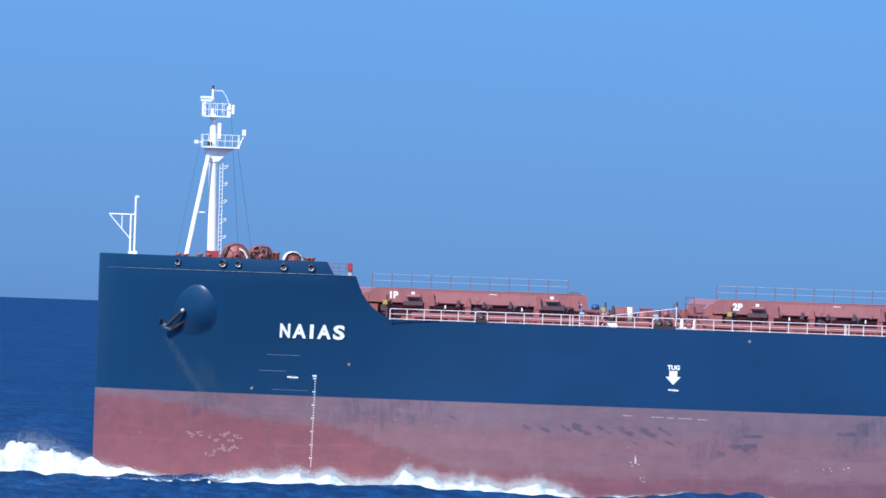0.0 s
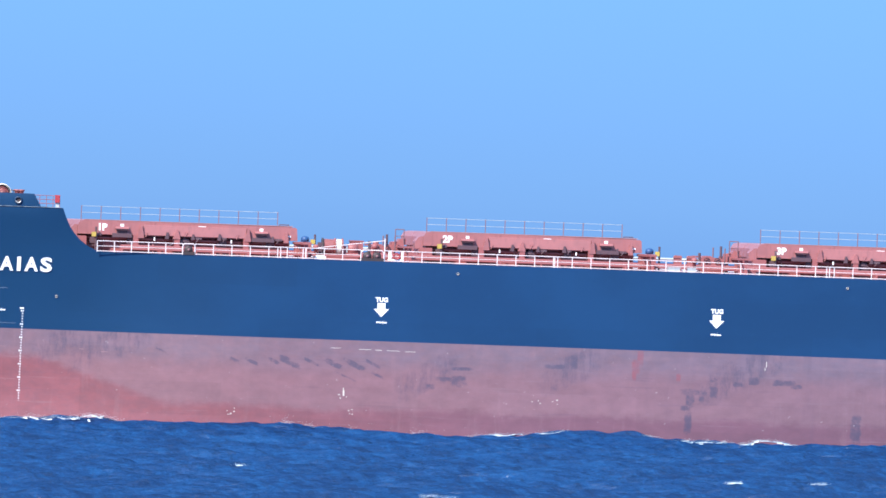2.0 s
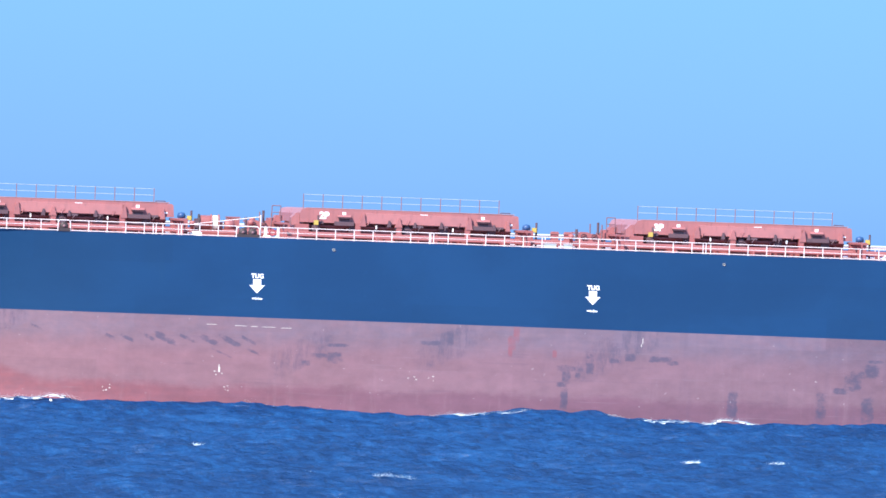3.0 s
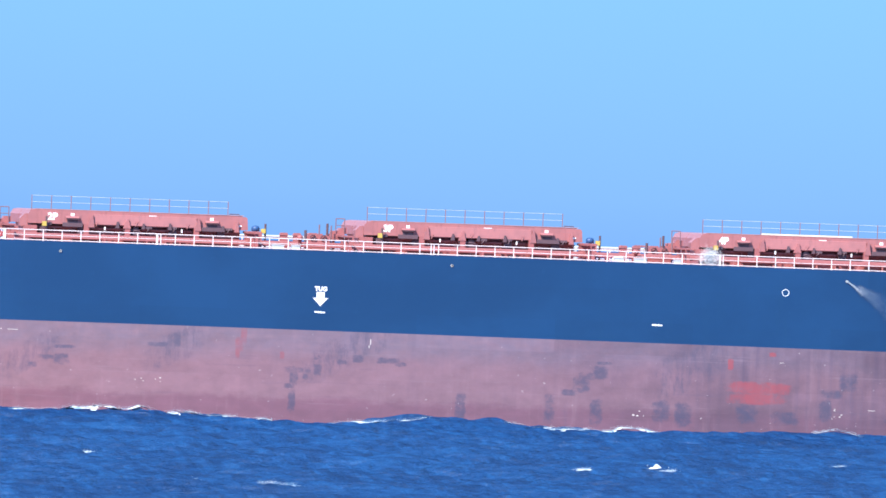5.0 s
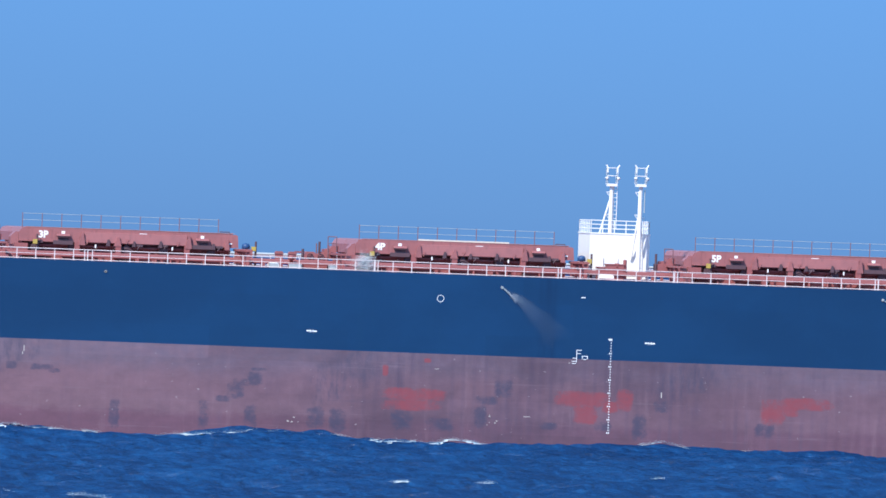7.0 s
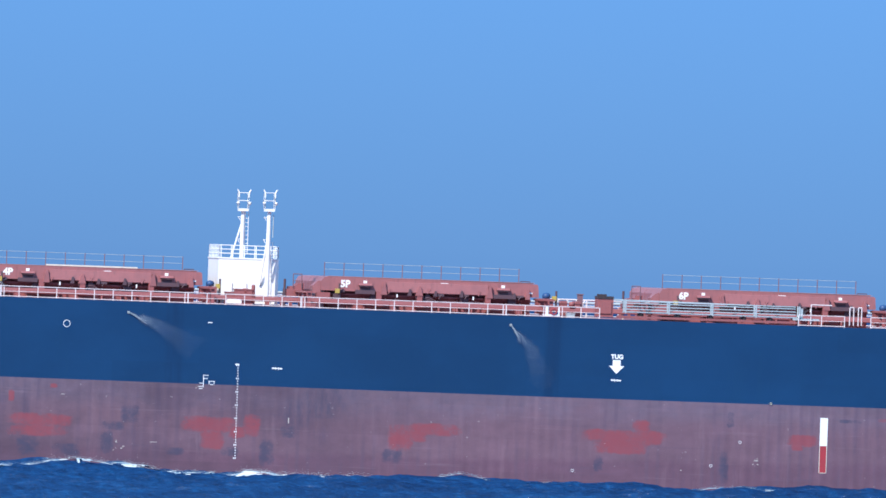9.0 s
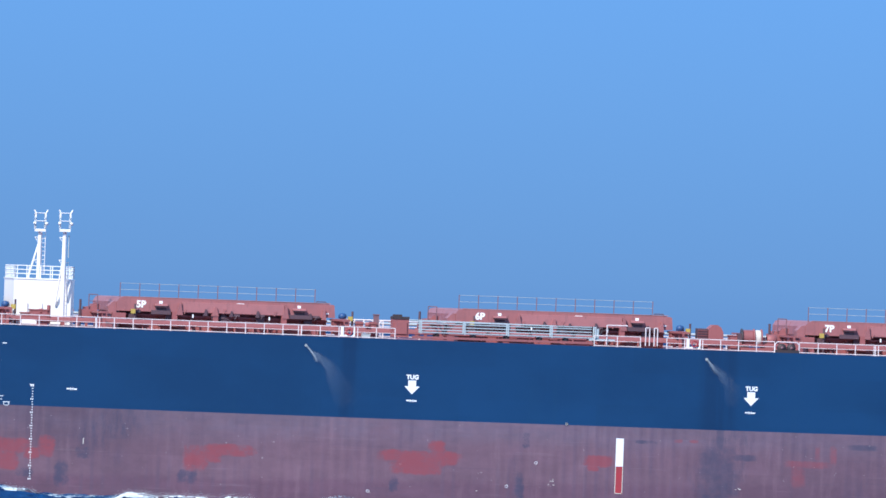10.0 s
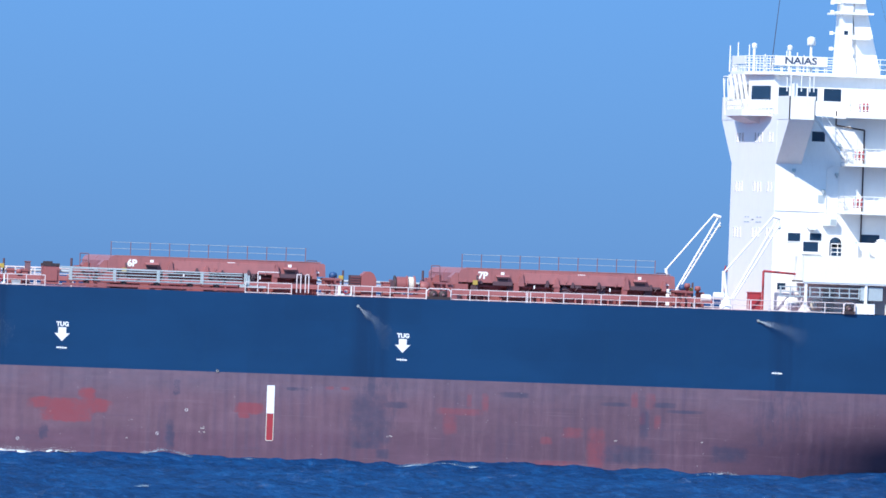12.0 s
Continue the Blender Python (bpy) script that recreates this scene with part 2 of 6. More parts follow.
def hull_material():
    m, n, l, p = node_material("hull_boot_topping")
    coords = n.new("ShaderNodeTexCoord")
    split = n.new("ShaderNodeSeparateXYZ")
    l.new(coords.outputs["Object"], split.inputs[0])
    X, Z = split.outputs["X"], split.outputs["Z"]
    broad = texture_noise(n, l, 0.16, 5, (1, 1, 1.4))
    fine = texture_noise(n, l, 1.3, 6, (0.8, 0.8, 1.6), 0.7)
    drips = texture_noise(n, l, 1.1, 4, (2.4, 2.4, 0.12))
    # wetted band: its upper limit falls from the shoulder of the bow wave to half a metre above the water
    limit = arith(n, l, "SUBTRACT", 5.5, arith(n, l, "MULTIPLY", ramp(n, l, X, 2.0, 15.0), 1.55))
    limit = arith(n, l, "SUBTRACT", limit, arith(n, l, "MULTIPLY", ramp(n, l, X, 16.0, 29.0), 3.1))
    limit = arith(n, l, "ADD", limit, arith(n, l, "MULTIPLY", ramp(n, l, X, 120.0, 195.0), 1.0))
    limit = arith(n, l, "ADD", limit, arith(n, l, "MULTIPLY", arith(n, l, "SUBTRACT", broad, 0.5), 1.1))
    wet = arith(n, l, "MULTIPLY", ramp(n, l, arith(n, l, "ADD", arith(n, l, "SUBTRACT", limit, Z), arith(n, l, "MULTIPLY", arith(n, l, "SUBTRACT", fine, 0.5), 1.1)), -0.35, 0.40), 0.85)
    old = blend(n, l, ramp(n, l, fine, 0.35, 0.7), (0.158, 0.100, 0.125), (0.182, 0.103, 0.122))
    old = blend(n, l, arith(n, l, "MULTIPLY", ramp(n, l, drips, 0.45, 0.9), 0.30), old, (0.120, 0.084, 0.116))
    old = blend(n, l, arith(n, l, "MULTIPLY", ramp(n, l, broad, 0.5, 0.7), 0.5), old, (0.186, 0.087, 0.104))
    fresh = blend(n, l, ramp(n, l, fine, 0.3, 0.7), (0.222, 0.064, 0.072), (0.180, 0.062, 0.074))
    fresh = blend(n, l, arith(n, l, "MULTIPLY", ramp(n, l, X, 28.0, 55.0), 0.8), fresh, (0.140, 0.060, 0.082))
    # less weathered below the upper strakes
    height = arith(n, l, "ADD", Z, arith(n, l, "MULTIPLY", arith(n, l, "SUBTRACT", broad, 0.5), 3.0))
    lower = ramp(n, l, height, 4.9, 3.1)
    old = blend(n, l, arith(n, l, "MULTIPLY", lower, 0.72), old, (0.212, 0.095, 0.106))
    shade = blend(n, l, wet, old, fresh)
    # shell frames show aft of midships, patch by patch, their shade painted as stripes
    ribs = arith(n, l, "SINE", arith(n, l, "ADD", arith(n, l, "MULTIPLY", X, 7.6), arith(n, l, "MULTIPLY", broad, 1.2)))
    aft = ramp(n, l, X, 70.0, 125.0)
    ribbed = arith(n, l, "MULTIPLY", arith(n, l, "MULTIPLY", ramp(n, l, ribs, 0.0, 0.95), ramp(n, l, texture_noise(n, l, 0.30, 3, (1, 1, 0.5)), 0.44, 0.60)), arith(n, l, "MULTIPLY", aft, 0.46))
    shade = blend(n, l, ribbed, shade, (0.118, 0.070, 0.098))
    # the plating abaft midships is browner and darker, the after body duller
    dark = arith(n, l, "MULTIPLY", ramp(n, l, X, 80.0, 100.0), ramp(n, l, X, 133.0, 117.0))
    shade = blend(n, l, arith(n, l, "MULTIPLY", dark, arith(n, l, "ADD", 0.25, arith(n, l, "MULTIPLY", ramp(n, l, broad, 0.36, 0.62), 0.45))), shade, (0.088, 0.046, 0.062))
    dull = arith(n, l, "MULTIPLY", ramp(n, l, X, 95.0, 150.0), arith(n, l, "ADD", 0.22, arith(n, l, "MULTIPLY", lower, 0.26)))
    dull = arith(n, l, "ADD", dull, arith(n, l, "MULTIPLY", ramp(n, l, X, 150.0, 185.0), 0.26))
    shade = blend(n, l, dull, shade, (0.112, 0.055, 0.074))
    # runs down the after plates, few of them long
    runs = texture_noise(n, l, 1.0, 5, (0.9, 0.9, 0.10), 0.72)
    patchy = ramp(n, l, texture_noise(n, l, 0.22, 4, (1, 1, 0.8)), 0.40, 0.62)
    shade = blend(n, l, arith(n, l, "MULTIPLY", arith(n, l, "MULTIPLY", ramp(n, l, runs, 0.50, 0.74), patchy), arith(n, l, "MULTIPLY", ramp(n, l, X, 50.0, 100.0), 0.55)), shade, (0.088, 0.056, 0.086))
    shade = blend(n, l, arith(n, l, "MULTIPLY", ramp(n, l, runs, 0.47, 0.28), 0.30), shade, (0.235, 0.125, 0.140))
    # scuffs along the hull, rubbed by quays
    rubbed = texture_noise(n, l, 1.0, 6, (0.10, 0.10, 2.6), 0.7)
    shade = blend(n, l, arith(n, l, "MULTIPLY", ramp(n, l, rubbed, 0.58, 0.72), 0.35), shade, (0.235, 0.140, 0.155))
    shade = blend(n, l, arith(n, l, "MULTIPLY", ramp(n, l, rubbed, 0.42, 0.30), 0.30), shade, (0.100, 0.060, 0.086))
    shade = toned(n, l, shade, plate_tone(n, l, X, Z, 0.06))
    mottle = texture_noise(n, l, 0.55, 7, (1, 1, 1.7), 0.7)
    shade = toned(n, l, shade, arith(n, l, "ADD", 0.74, arith(n, l, "MULTIPLY", mottle, 0.66)))
    shade = blend(n, l, ramp(n, l, X, 25.0, 85.0), shade, blend(n, l, 1.0, shade, (0.90, 1.0, 1.08), "MULTIPLY"))
    ragged = arith(n, l, "MULTIPLY", arith(n, l, "SUBTRACT", texture_noise(n, l, 0.9, 8, (1.2, 1.2, 1.5), 0.8), 0.5), 7.5)
    rough_edge = arith(n, l, "MULTIPLY", arith(n, l, "SUBTRACT", texture_noise(n, l, 0.7, 9, (1.0, 1.0, 1.3), 0.8), 0.5), 6.5)
    fresh_paint = arith(n, l, "MAXIMUM", blots(n, l, X, Z, PRIMER, rough_edge, -0.1, 1.5, 1.08), arith(n, l, "MULTIPLY", blots(n, l, X, Z, PRIMER_AFT, rough_edge, -1.0, 1.9, 1.12), 0.75))
    shade = blend(n, l, arith(n, l, "MULTIPLY", fresh_paint, arith(n, l, "ADD", 0.52, arith(n, l, "MULTIPLY", fine, 0.55))), shade, (0.262, 0.052, 0.064))
    mask = arith(n, l, "MULTIPLY", blots(n, l, X, Z, STAINS + SCRAPES, ragged, -0.6, 1.5, 1.2), 0.95)
    mask = arith(n, l, "MAXIMUM", mask, arith(n, l, "MULTIPLY", blots(n, l, X, Z, SMEARS, arith(n, l, "MULTIPLY", ragged, 0.7), -0.6, 2.0, 1.2), 0.9))
    strokes = blots(n, l, X, Z, STROKES, ragged, -0.3, 1.0, 1.15, 0.42)
    mask = arith(n, l, "MAXIMUM", mask, arith(n, l, "MULTIPLY", strokes, 0.85))
    # soft smoky wisps hanging from the paint line
    wisps = arith(n, l, "MULTIPLY", blots(n, l, X, Z, WISPS, ragged, -1.2, 2.4, 1.3, -0.5), ramp(n, l, texture_noise(n, l, 1.5, 5, (1.5, 1.5, 0.4), 0.7), 0.36, 0.66))
    mask = arith(n, l, "MAXIMUM", mask, arith(n, l, "MULTIPLY", wisps, 0.75))
    shade = blend(n, l, arith(n, l, "MULTIPLY", mask, 0.70), shade, (0.036, 0.044, 0.084))
    # chips of pale paint
    specks = texture_noise(n, l, 3.2, 3, (1, 1, 1.4), 0.5)
    shade = blend(n, l, arith(n, l, "MULTIPLY", ramp(n, l, specks, 0.735, 0.77), 0.6), shade, (0.42, 0.36, 0.36))
    l.new(shade, p.inputs["Base Color"])
    p.inputs["Roughness"].default_value = 0.5
    # the plates sink a little between the frames
    dents = arith(n, l, "MULTIPLY", arith(n, l, "MULTIPLY", ribs, aft), arith(n, l, "MULTIPLY", patchy, 0.5))
    relief(n, l, p, arith(n, l, "ADD", arith(n, l, "MULTIPLY", fine, 0.6), dents), 0.5, 0.03)
    return m


def topsides_material():
    m, n, l, p = node_material("hull_navy_topsides")
    broad = texture_noise(n, l, 0.11, 5, (1, 1, 1.6))
    streaks = texture_noise(n, l, 0.9, 5, (1.6, 1.6, 0.10))
    fine = texture_noise(n, l, 2.2, 6)
    shade = blend(n, l, ramp(n, l, broad, 0.35, 0.65), (0.0024, 0.0335, 0.098), (0.0034, 0.0400, 0.114))
    shade = blend(n, l, arith(n, l, "MULTIPLY", ramp(n, l, streaks, 0.55, 0.8), 0.3), shade, (0.006, 0.043, 0.102))
    shade = blend(n, l, arith(n, l, "MULTIPLY", ramp(n, l, fine, 0.55, 0.85), 0.25), shade, (0.008, 0.054, 0.138))
    split = n.new("ShaderNodeSeparateXYZ")
    coords = n.new("ShaderNodeTexCoord")
    l.new(coords.outputs["Object"], split.inputs[0])
    X, Z = split.outputs["X"], split.outputs["Z"]
    shade = toned(n, l, shade, plate_tone(n, l, X, Z, 0.045))
    # navy deepened towards the bow, where shade under the flare is painted in
    shade = blend(n, l, arith(n, l, "MULTIPLY", ramp(n, l, X, 42.0, 14.0), 0.6), shade, (0.0036, 0.0355, 0.084))
    # damp runs below the discharges
    for x, half in ((168.0, 1.5), (199.6, 1.3), (111.3, .7), (139.9, .7)):
        near = arith(n, l, "SUBTRACT", 1.0, ramp(n, l, arith(n, l, "ABSOLUTE", arith(n, l, "SUBTRACT", X, x)), half * .5, half * 1.2))
        near = arith(n, l, "MULTIPLY", near, ramp(n, l, streaks, 0.3, 0.6))
        shade = blend(n, l, arith(n, l, "MULTIPLY", near, 0.45), shade, (0.0015, 0.016, 0.055))
    # pale streak trailing from the anchor, with a wider pale fan
    across = arith(n, l, "SUBTRACT", X, 6.04)
    down = arith(n, l, "SUBTRACT", Z, 9.4)
    off = arith(n, l, "ADD", arith(n, l, "MULTIPLY", across, 0.833), arith(n, l, "MULTIPLY", down, 0.553))
    run = arith(n, l, "SUBTRACT", arith(n, l, "MULTIPLY", across, 0.553), arith(n, l, "MULTIPLY", down, 0.833))
    pale_streak = arith(n, l, "SUBTRACT", 1.0, ramp(n, l, arith(n, l, "ABSOLUTE", off), 0.02, 0.42))
    pale_streak = arith(n, l, "MULTIPLY", arith(n, l, "MULTIPLY", pale_streak, ramp(n, l, run, -1.0, -.2)), ramp(n, l, fine, 0.25, 0.65))
    pale_streak = arith(n, l, "MULTIPLY", pale_streak, arith(n, l, "SUBTRACT", 1.0, ramp(n, l, X, 12.0, 16.0)))
    shade = blend(n, l, arith(n, l, "MULTIPLY", pale_streak, 0.5), shade, (0.045, 0.075, 0.110))
    fan = arith(n, l, "MULTIPLY", arith(n, l, "SUBTRACT", 1.0, ramp(n, l, arith(n, l, "ABSOLUTE", arith(n, l, "SUBTRACT", off, arith(n, l, "MULTIPLY", run, 0.22))), 0.1, 1.7)), ramp(n, l, run, 0.3, 3.5))
    fan = arith(n, l, "MULTIPLY", arith(n, l, "MULTIPLY", fan, ramp(n, l, streaks, 0.30, 0.62)), arith(n, l, "SUBTRACT", 1.0, ramp(n, l, X, 12.0, 16.5)))
    shade = blend(n, l, arith(n, l, "MULTIPLY", fan, 0.30), shade, (0.040, 0.068, 0.100))
    l.new(shade, p.inputs["Base Color"])
    p.inputs["Roughness"].default_value, p.inputs["Specular IOR Level"].default_value = 0.40, 0.42
    relief(n, l, p, broad, 0.25, 0.15)
    return m


BOOT, TOPSIDES = hull_material(), topsides_material()


def sea_material():
    m, n, l, p = node_material("sea_water")
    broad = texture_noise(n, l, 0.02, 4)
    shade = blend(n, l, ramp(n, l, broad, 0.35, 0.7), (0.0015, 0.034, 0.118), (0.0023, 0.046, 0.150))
    # wave texture painted as light and dark streaks for lit and shaded slopes
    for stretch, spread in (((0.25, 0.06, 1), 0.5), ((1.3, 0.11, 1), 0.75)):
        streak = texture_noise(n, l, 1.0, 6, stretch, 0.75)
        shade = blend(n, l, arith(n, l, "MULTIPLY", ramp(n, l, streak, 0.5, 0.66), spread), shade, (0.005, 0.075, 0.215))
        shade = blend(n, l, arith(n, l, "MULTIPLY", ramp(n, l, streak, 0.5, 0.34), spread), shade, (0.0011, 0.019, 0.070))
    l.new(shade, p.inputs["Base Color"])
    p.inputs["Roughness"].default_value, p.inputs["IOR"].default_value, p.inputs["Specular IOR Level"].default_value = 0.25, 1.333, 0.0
    chop = arith(n, l, "ADD", texture_noise(n, l, 0.8, 6, (1, 1.6, 1), 0.65), arith(n, l, "MULTIPLY", texture_noise(n, l, 4.0, 4), 0.25))
    relief(n, l, p, chop, 0.9, 0.6)
    # capillary slopes too fine for the mesh tilt the surface at random
    coords = n.new("ShaderNodeTexCoord")
    ripples = n.new("ShaderNodeTexNoise")
    ripples.inputs["Scale"].default_value, ripples.inputs["Detail"].default_value = 0.9, 3.0
    l.new(coords.outputs["Object"], ripples.inputs["Vector"])
    centred = n.new("ShaderNodeVectorMath")
    centred.operation = "SUBTRACT"
    centred.inputs[1].default_value = (0.5, 0.5, 0.5)
    l.new(ripples.outputs["Color"], centred.inputs[0])
    scaled = n.new("ShaderNodeVectorMath")
    scaled.operation = "MULTIPLY"
    scaled.inputs[1].default_value = (1.0, 1.2, 0.0)
    l.new(centred.outputs[0], scaled.inputs[0])
    joined = n.new("ShaderNodeVectorMath")
    joined.operation = "ADD"
    l.new(p.inputs["Normal"].links[0].from_socket, joined.inputs[0])
    l.new(scaled.outputs[0], joined.inputs[1])
    unit = n.new("ShaderNodeVectorMath")
    unit.operation = "NORMALIZE"
    l.new(joined.outputs[0], unit.inputs[0])
    l.new(unit.outputs[0], p.inputs["Normal"])
    gloss = n.new("ShaderNodeBsdfGlossy")
    gloss.inputs["Roughness"].default_value = 0.3
    l.new(unit.outputs[0], gloss.inputs["Normal"])
    both = n.new("ShaderNodeMixShader")
    both.inputs["Fac"].default_value = 0.055
    l.new(p.outputs[0], both.inputs[1])
    l.new(gloss.outputs[0], both.inputs[2])
    l.new(both.outputs[0], n["Material Output"].inputs["Surface"])
    return m


def foam_material(name, white, thin):
    m, n, l, p = node_material(name)
    l.new(blend(n, l, ramp(n, l, texture_noise(n, l, 1.6, 6), 0.38, 0.68), white, thin), p.inputs["Base Color"])
    p.inputs["Roughness"].default_value = 0.8
    p.inputs["Subsurface Weight"].default_value = 0.0
    relief(n, l, p, texture_noise(n, l, 5.0, 6), 0.6, 0.1)
    return m


SEA, FOAM, THIN_FOAM = sea_material(), foam_material("sea_foam", (0.70, 0.71, 0.69), (0.42, 0.50, 0.54)), foam_material("thin_foam", (0.56, 0.62, 0.62), (0.10, 0.24, 0.36))


# ---- shapes ----
class Shape:
    """Collects simple solids into one mesh."""

    def __init__(self):
        self.verts, self.faces, self.smooth = [], [], []

    def add(self, verts, faces, smooth=False):
        k = len(self.verts)
        self.verts += [tuple(v) for v in verts]
        self.faces += [tuple(i + k for i in f) for f in faces]
        self.smooth += [smooth] * len(faces)
        return self

    def box(self, x0, x1, y0, y1, z0, z1):
        v = [(x, y, z) for x in (x0, x1) for y in (y0, y1) for z in (z0, z1)]
        return self.add(v, [(0, 1, 3, 2), (4, 6, 7, 5), (0, 4, 5, 1), (2, 3, 7, 6), (0, 2, 6, 4), (1, 5, 7, 3)])

    def prism(self, outline, axis, a, b):
        """The outline (pairs in the two other axes, in order) drawn out along the axis from a to b."""
        def put(p, c):
            return (c, p[0], p[1]) if axis == "x" else (p[0], c, p[1]) if axis == "y" else (p[0], p[1], c)
        k = len(outline)
        v = [put(p, a) for p in outline] + [put(p, b) for p in outline]
        f = [tuple(range(k)), tuple(range(2 * k - 1, k - 1, -1))] + [(i, k + i, k + (i + 1) % k, (i + 1) % k) for i in range(k)]
        return self.add(v, f)

    def tube(self, p, q, r, r2=None, sides=8, caps=True):
        p, q, r2 = Vector(p), Vector(q), r if r2 is None else r2
        way = (q - p).normalized()
        u = way.orthogonal().normalized()
        w = way.cross(u)
        ring = [(math.cos(2 * math.pi * i / sides), math.sin(2 * math.pi * i / sides)) for i in range(sides)]
        v = [p + (u * c + w * s) * r for c, s in ring] + [q + (u * c + w * s) * r2 for c, s in ring]
        self.add(v, [(i, (i + 1) % sides, sides + (i + 1) % sides, sides + i) for i in range(sides)], True)
        if caps:
            self.add(v, [tuple(range(sides - 1, -1, -1)), tuple(range(sides, 2 * sides))])
        return self

    def path(self, points, r, sides=6):
        for a, b in zip(points, points[1:]):
            self.tube(a, b, r, sides=sides)
        return self

    def lathe(self, profile, origin, axis=(0, 0, 1), sides=16):
        """profile: (along the axis, radius) pairs."""
        o, way = Vector(origin), Vector(axis).normalized()
        u = way.orthogonal().normalized()
        w = way.cross(u)
        v, f = [], []
        for h, r in profile:
            v += [o + way * h + (u * math.cos(2 * math.pi * i / sides) + w * math.sin(2 * math.pi * i / sides)) * max(r, 1e-4) for i in range(sides)]
        for k in range(len(profile) - 1):
            f += [(k * sides + i, k * sides + (i + 1) % sides, (k + 1) * sides + (i + 1) % sides, (k + 1) * sides + i) for i in range(sides)]
        return self.add(v, f, True)

    def ball(self, c, r, sides=12, squash=1.0):
        prof = [(-r * squash * math.cos(math.pi * i / 8), r * math.sin(math.pi * i / 8)) for i in range(9)]
        return self.lathe(prof, c, sides=sides)

    def mesh(self, name, *materials):
        me = bpy.data.meshes.new(name)
        me.from_pydata(self.verts, [], self.faces)
        me.polygons.foreach_set("use_smooth", self.smooth)
        for m in materials:
            me.materials.append(m)
        bm = bmesh.new()
        bm.from_mesh(me)
        bmesh.ops.recalc_face_normals(bm, faces=bm.faces)
        bm.to_mesh(me)
        bm.free()
        return me


MOVERS = []
CATEGORY = {
    "anchor": "anchor", "jackstaff": "mast", "foremast": "mast", "mooring_winch": "winch", "bollard": "bollard", "fire_box": "fire box", "lifebuoy_station": "lifebuoy",
    "cargo_hatch": "hatch", "valve_block": "valves", "vent_housing": "ventilator", "pipe_rack": "pipe", "deck_vent": "ventilator", "deck_locker": "locker", "rope_boom": "boom", "gear_box": "box", "lamp_mast": "mast", "mast_house": "deckhouse",
    "bell_post": "post", "accommodation_ladder": "gangway", "ladder_winch": "winch", "boarding_arch": "handrail", "accommodation_block": "superstructure",
    "provision_crane": "crane", "fire_main": "pipe", "steel_store": "box", "foam_drum": "drum", "spare_gangway": "gangway", "equipment_case": "box", "rope_reel": "rope reel",
}


def part(name, shape, material, parent, label="", at=None, kind=""):
    """Links a Shape, a finished mesh or nothing as one object under parent; without a parent it is a thing of its own that rides on the ship."""
    ob = new(name, shape.mesh(name, material) if isinstance(shape, Shape) else shape)
    if at:
        ob.location = at
    if parent:
        ob.parent = parent
        return tagged(ob, label, kind=kind)
    MOVERS.append(ob)
    return tagged(ob, label, CATEGORY[name])


def lettering(text, height, thick=0.02, bold=0.0):
    """A mesh of the text, standing in the plane y = 0, centred, readable from -y."""
    curve = bpy.data.curves.new("lettering", "FONT")
    curve.body, curve.size, curve.align_x, curve.align_y = text, height / 0.73, "CENTER", "CENTER"
    curve.extrude, curve.offset, curve.resolution_u = thick, bold, 3
    temp = new("lettering", curve)
    bpy.context.view_layer.update()
    me = bpy.data.meshes.new_from_object(temp.evaluated_get(bpy.context.evaluated_depsgraph_get()))
    bpy.data.objects.remove(temp)
    me.transform(pose(0, 0, 0, 90, 0, 0))
    return me


# ---- sea ----
SEA_LEVEL = -0.72


def wave_height(x, y, size):
    """Height of the sea: a low swell under a wind sea of many crossing trains; size is the mesh spacing, below which waves are left to the bump."""
    rng = np.random.RandomState(7)
    z = np.zeros_like(x)
    for k in range(78):
        swell = k < 16
        length = 11.0 + 19.0 * rng.rand() if swell else 1.1 * 8.0 ** (rng.rand() ** 1.1)
        heading = radians(200) + rng.randn() * (0.5 if swell else 0.6)
        height = (0.0042 * length ** 0.95 if swell else 0.0068 * length ** 0.72) * (0.6 + 0.8 * rng.rand())
        kx, ky = 2 * math.pi / length * math.cos(heading), 2 * math.pi / length * math.sin(heading)
        phase = kx * x + ky * y + rng.rand() * 6.283 + 0.5 * np.sin(0.021 * x + 0.017 * y + k)
        fade = np.clip(length / (3.0 * size) - 0.6, 0, 1)
        z += height * fade * (np.sin(phase) - 0.24 * np.cos(2 * phase))
    return z + SEA_LEVEL


def spaced(near0, near1, step, far0, far1, growth):
    line = list(np.arange(near0, near1, step))
    for sign, end in ((1, far1), (-1, far0)):
        s, v = step, line[-1] if sign > 0 else line[0]
        extra = []
        while sign * (end - v) > 0:
            s = min(s * growth, 160.0)
            v += sign * s
            extra.append(v)
        line = line + extra if sign > 0 else extra[::-1] + line
    return np.array(line)


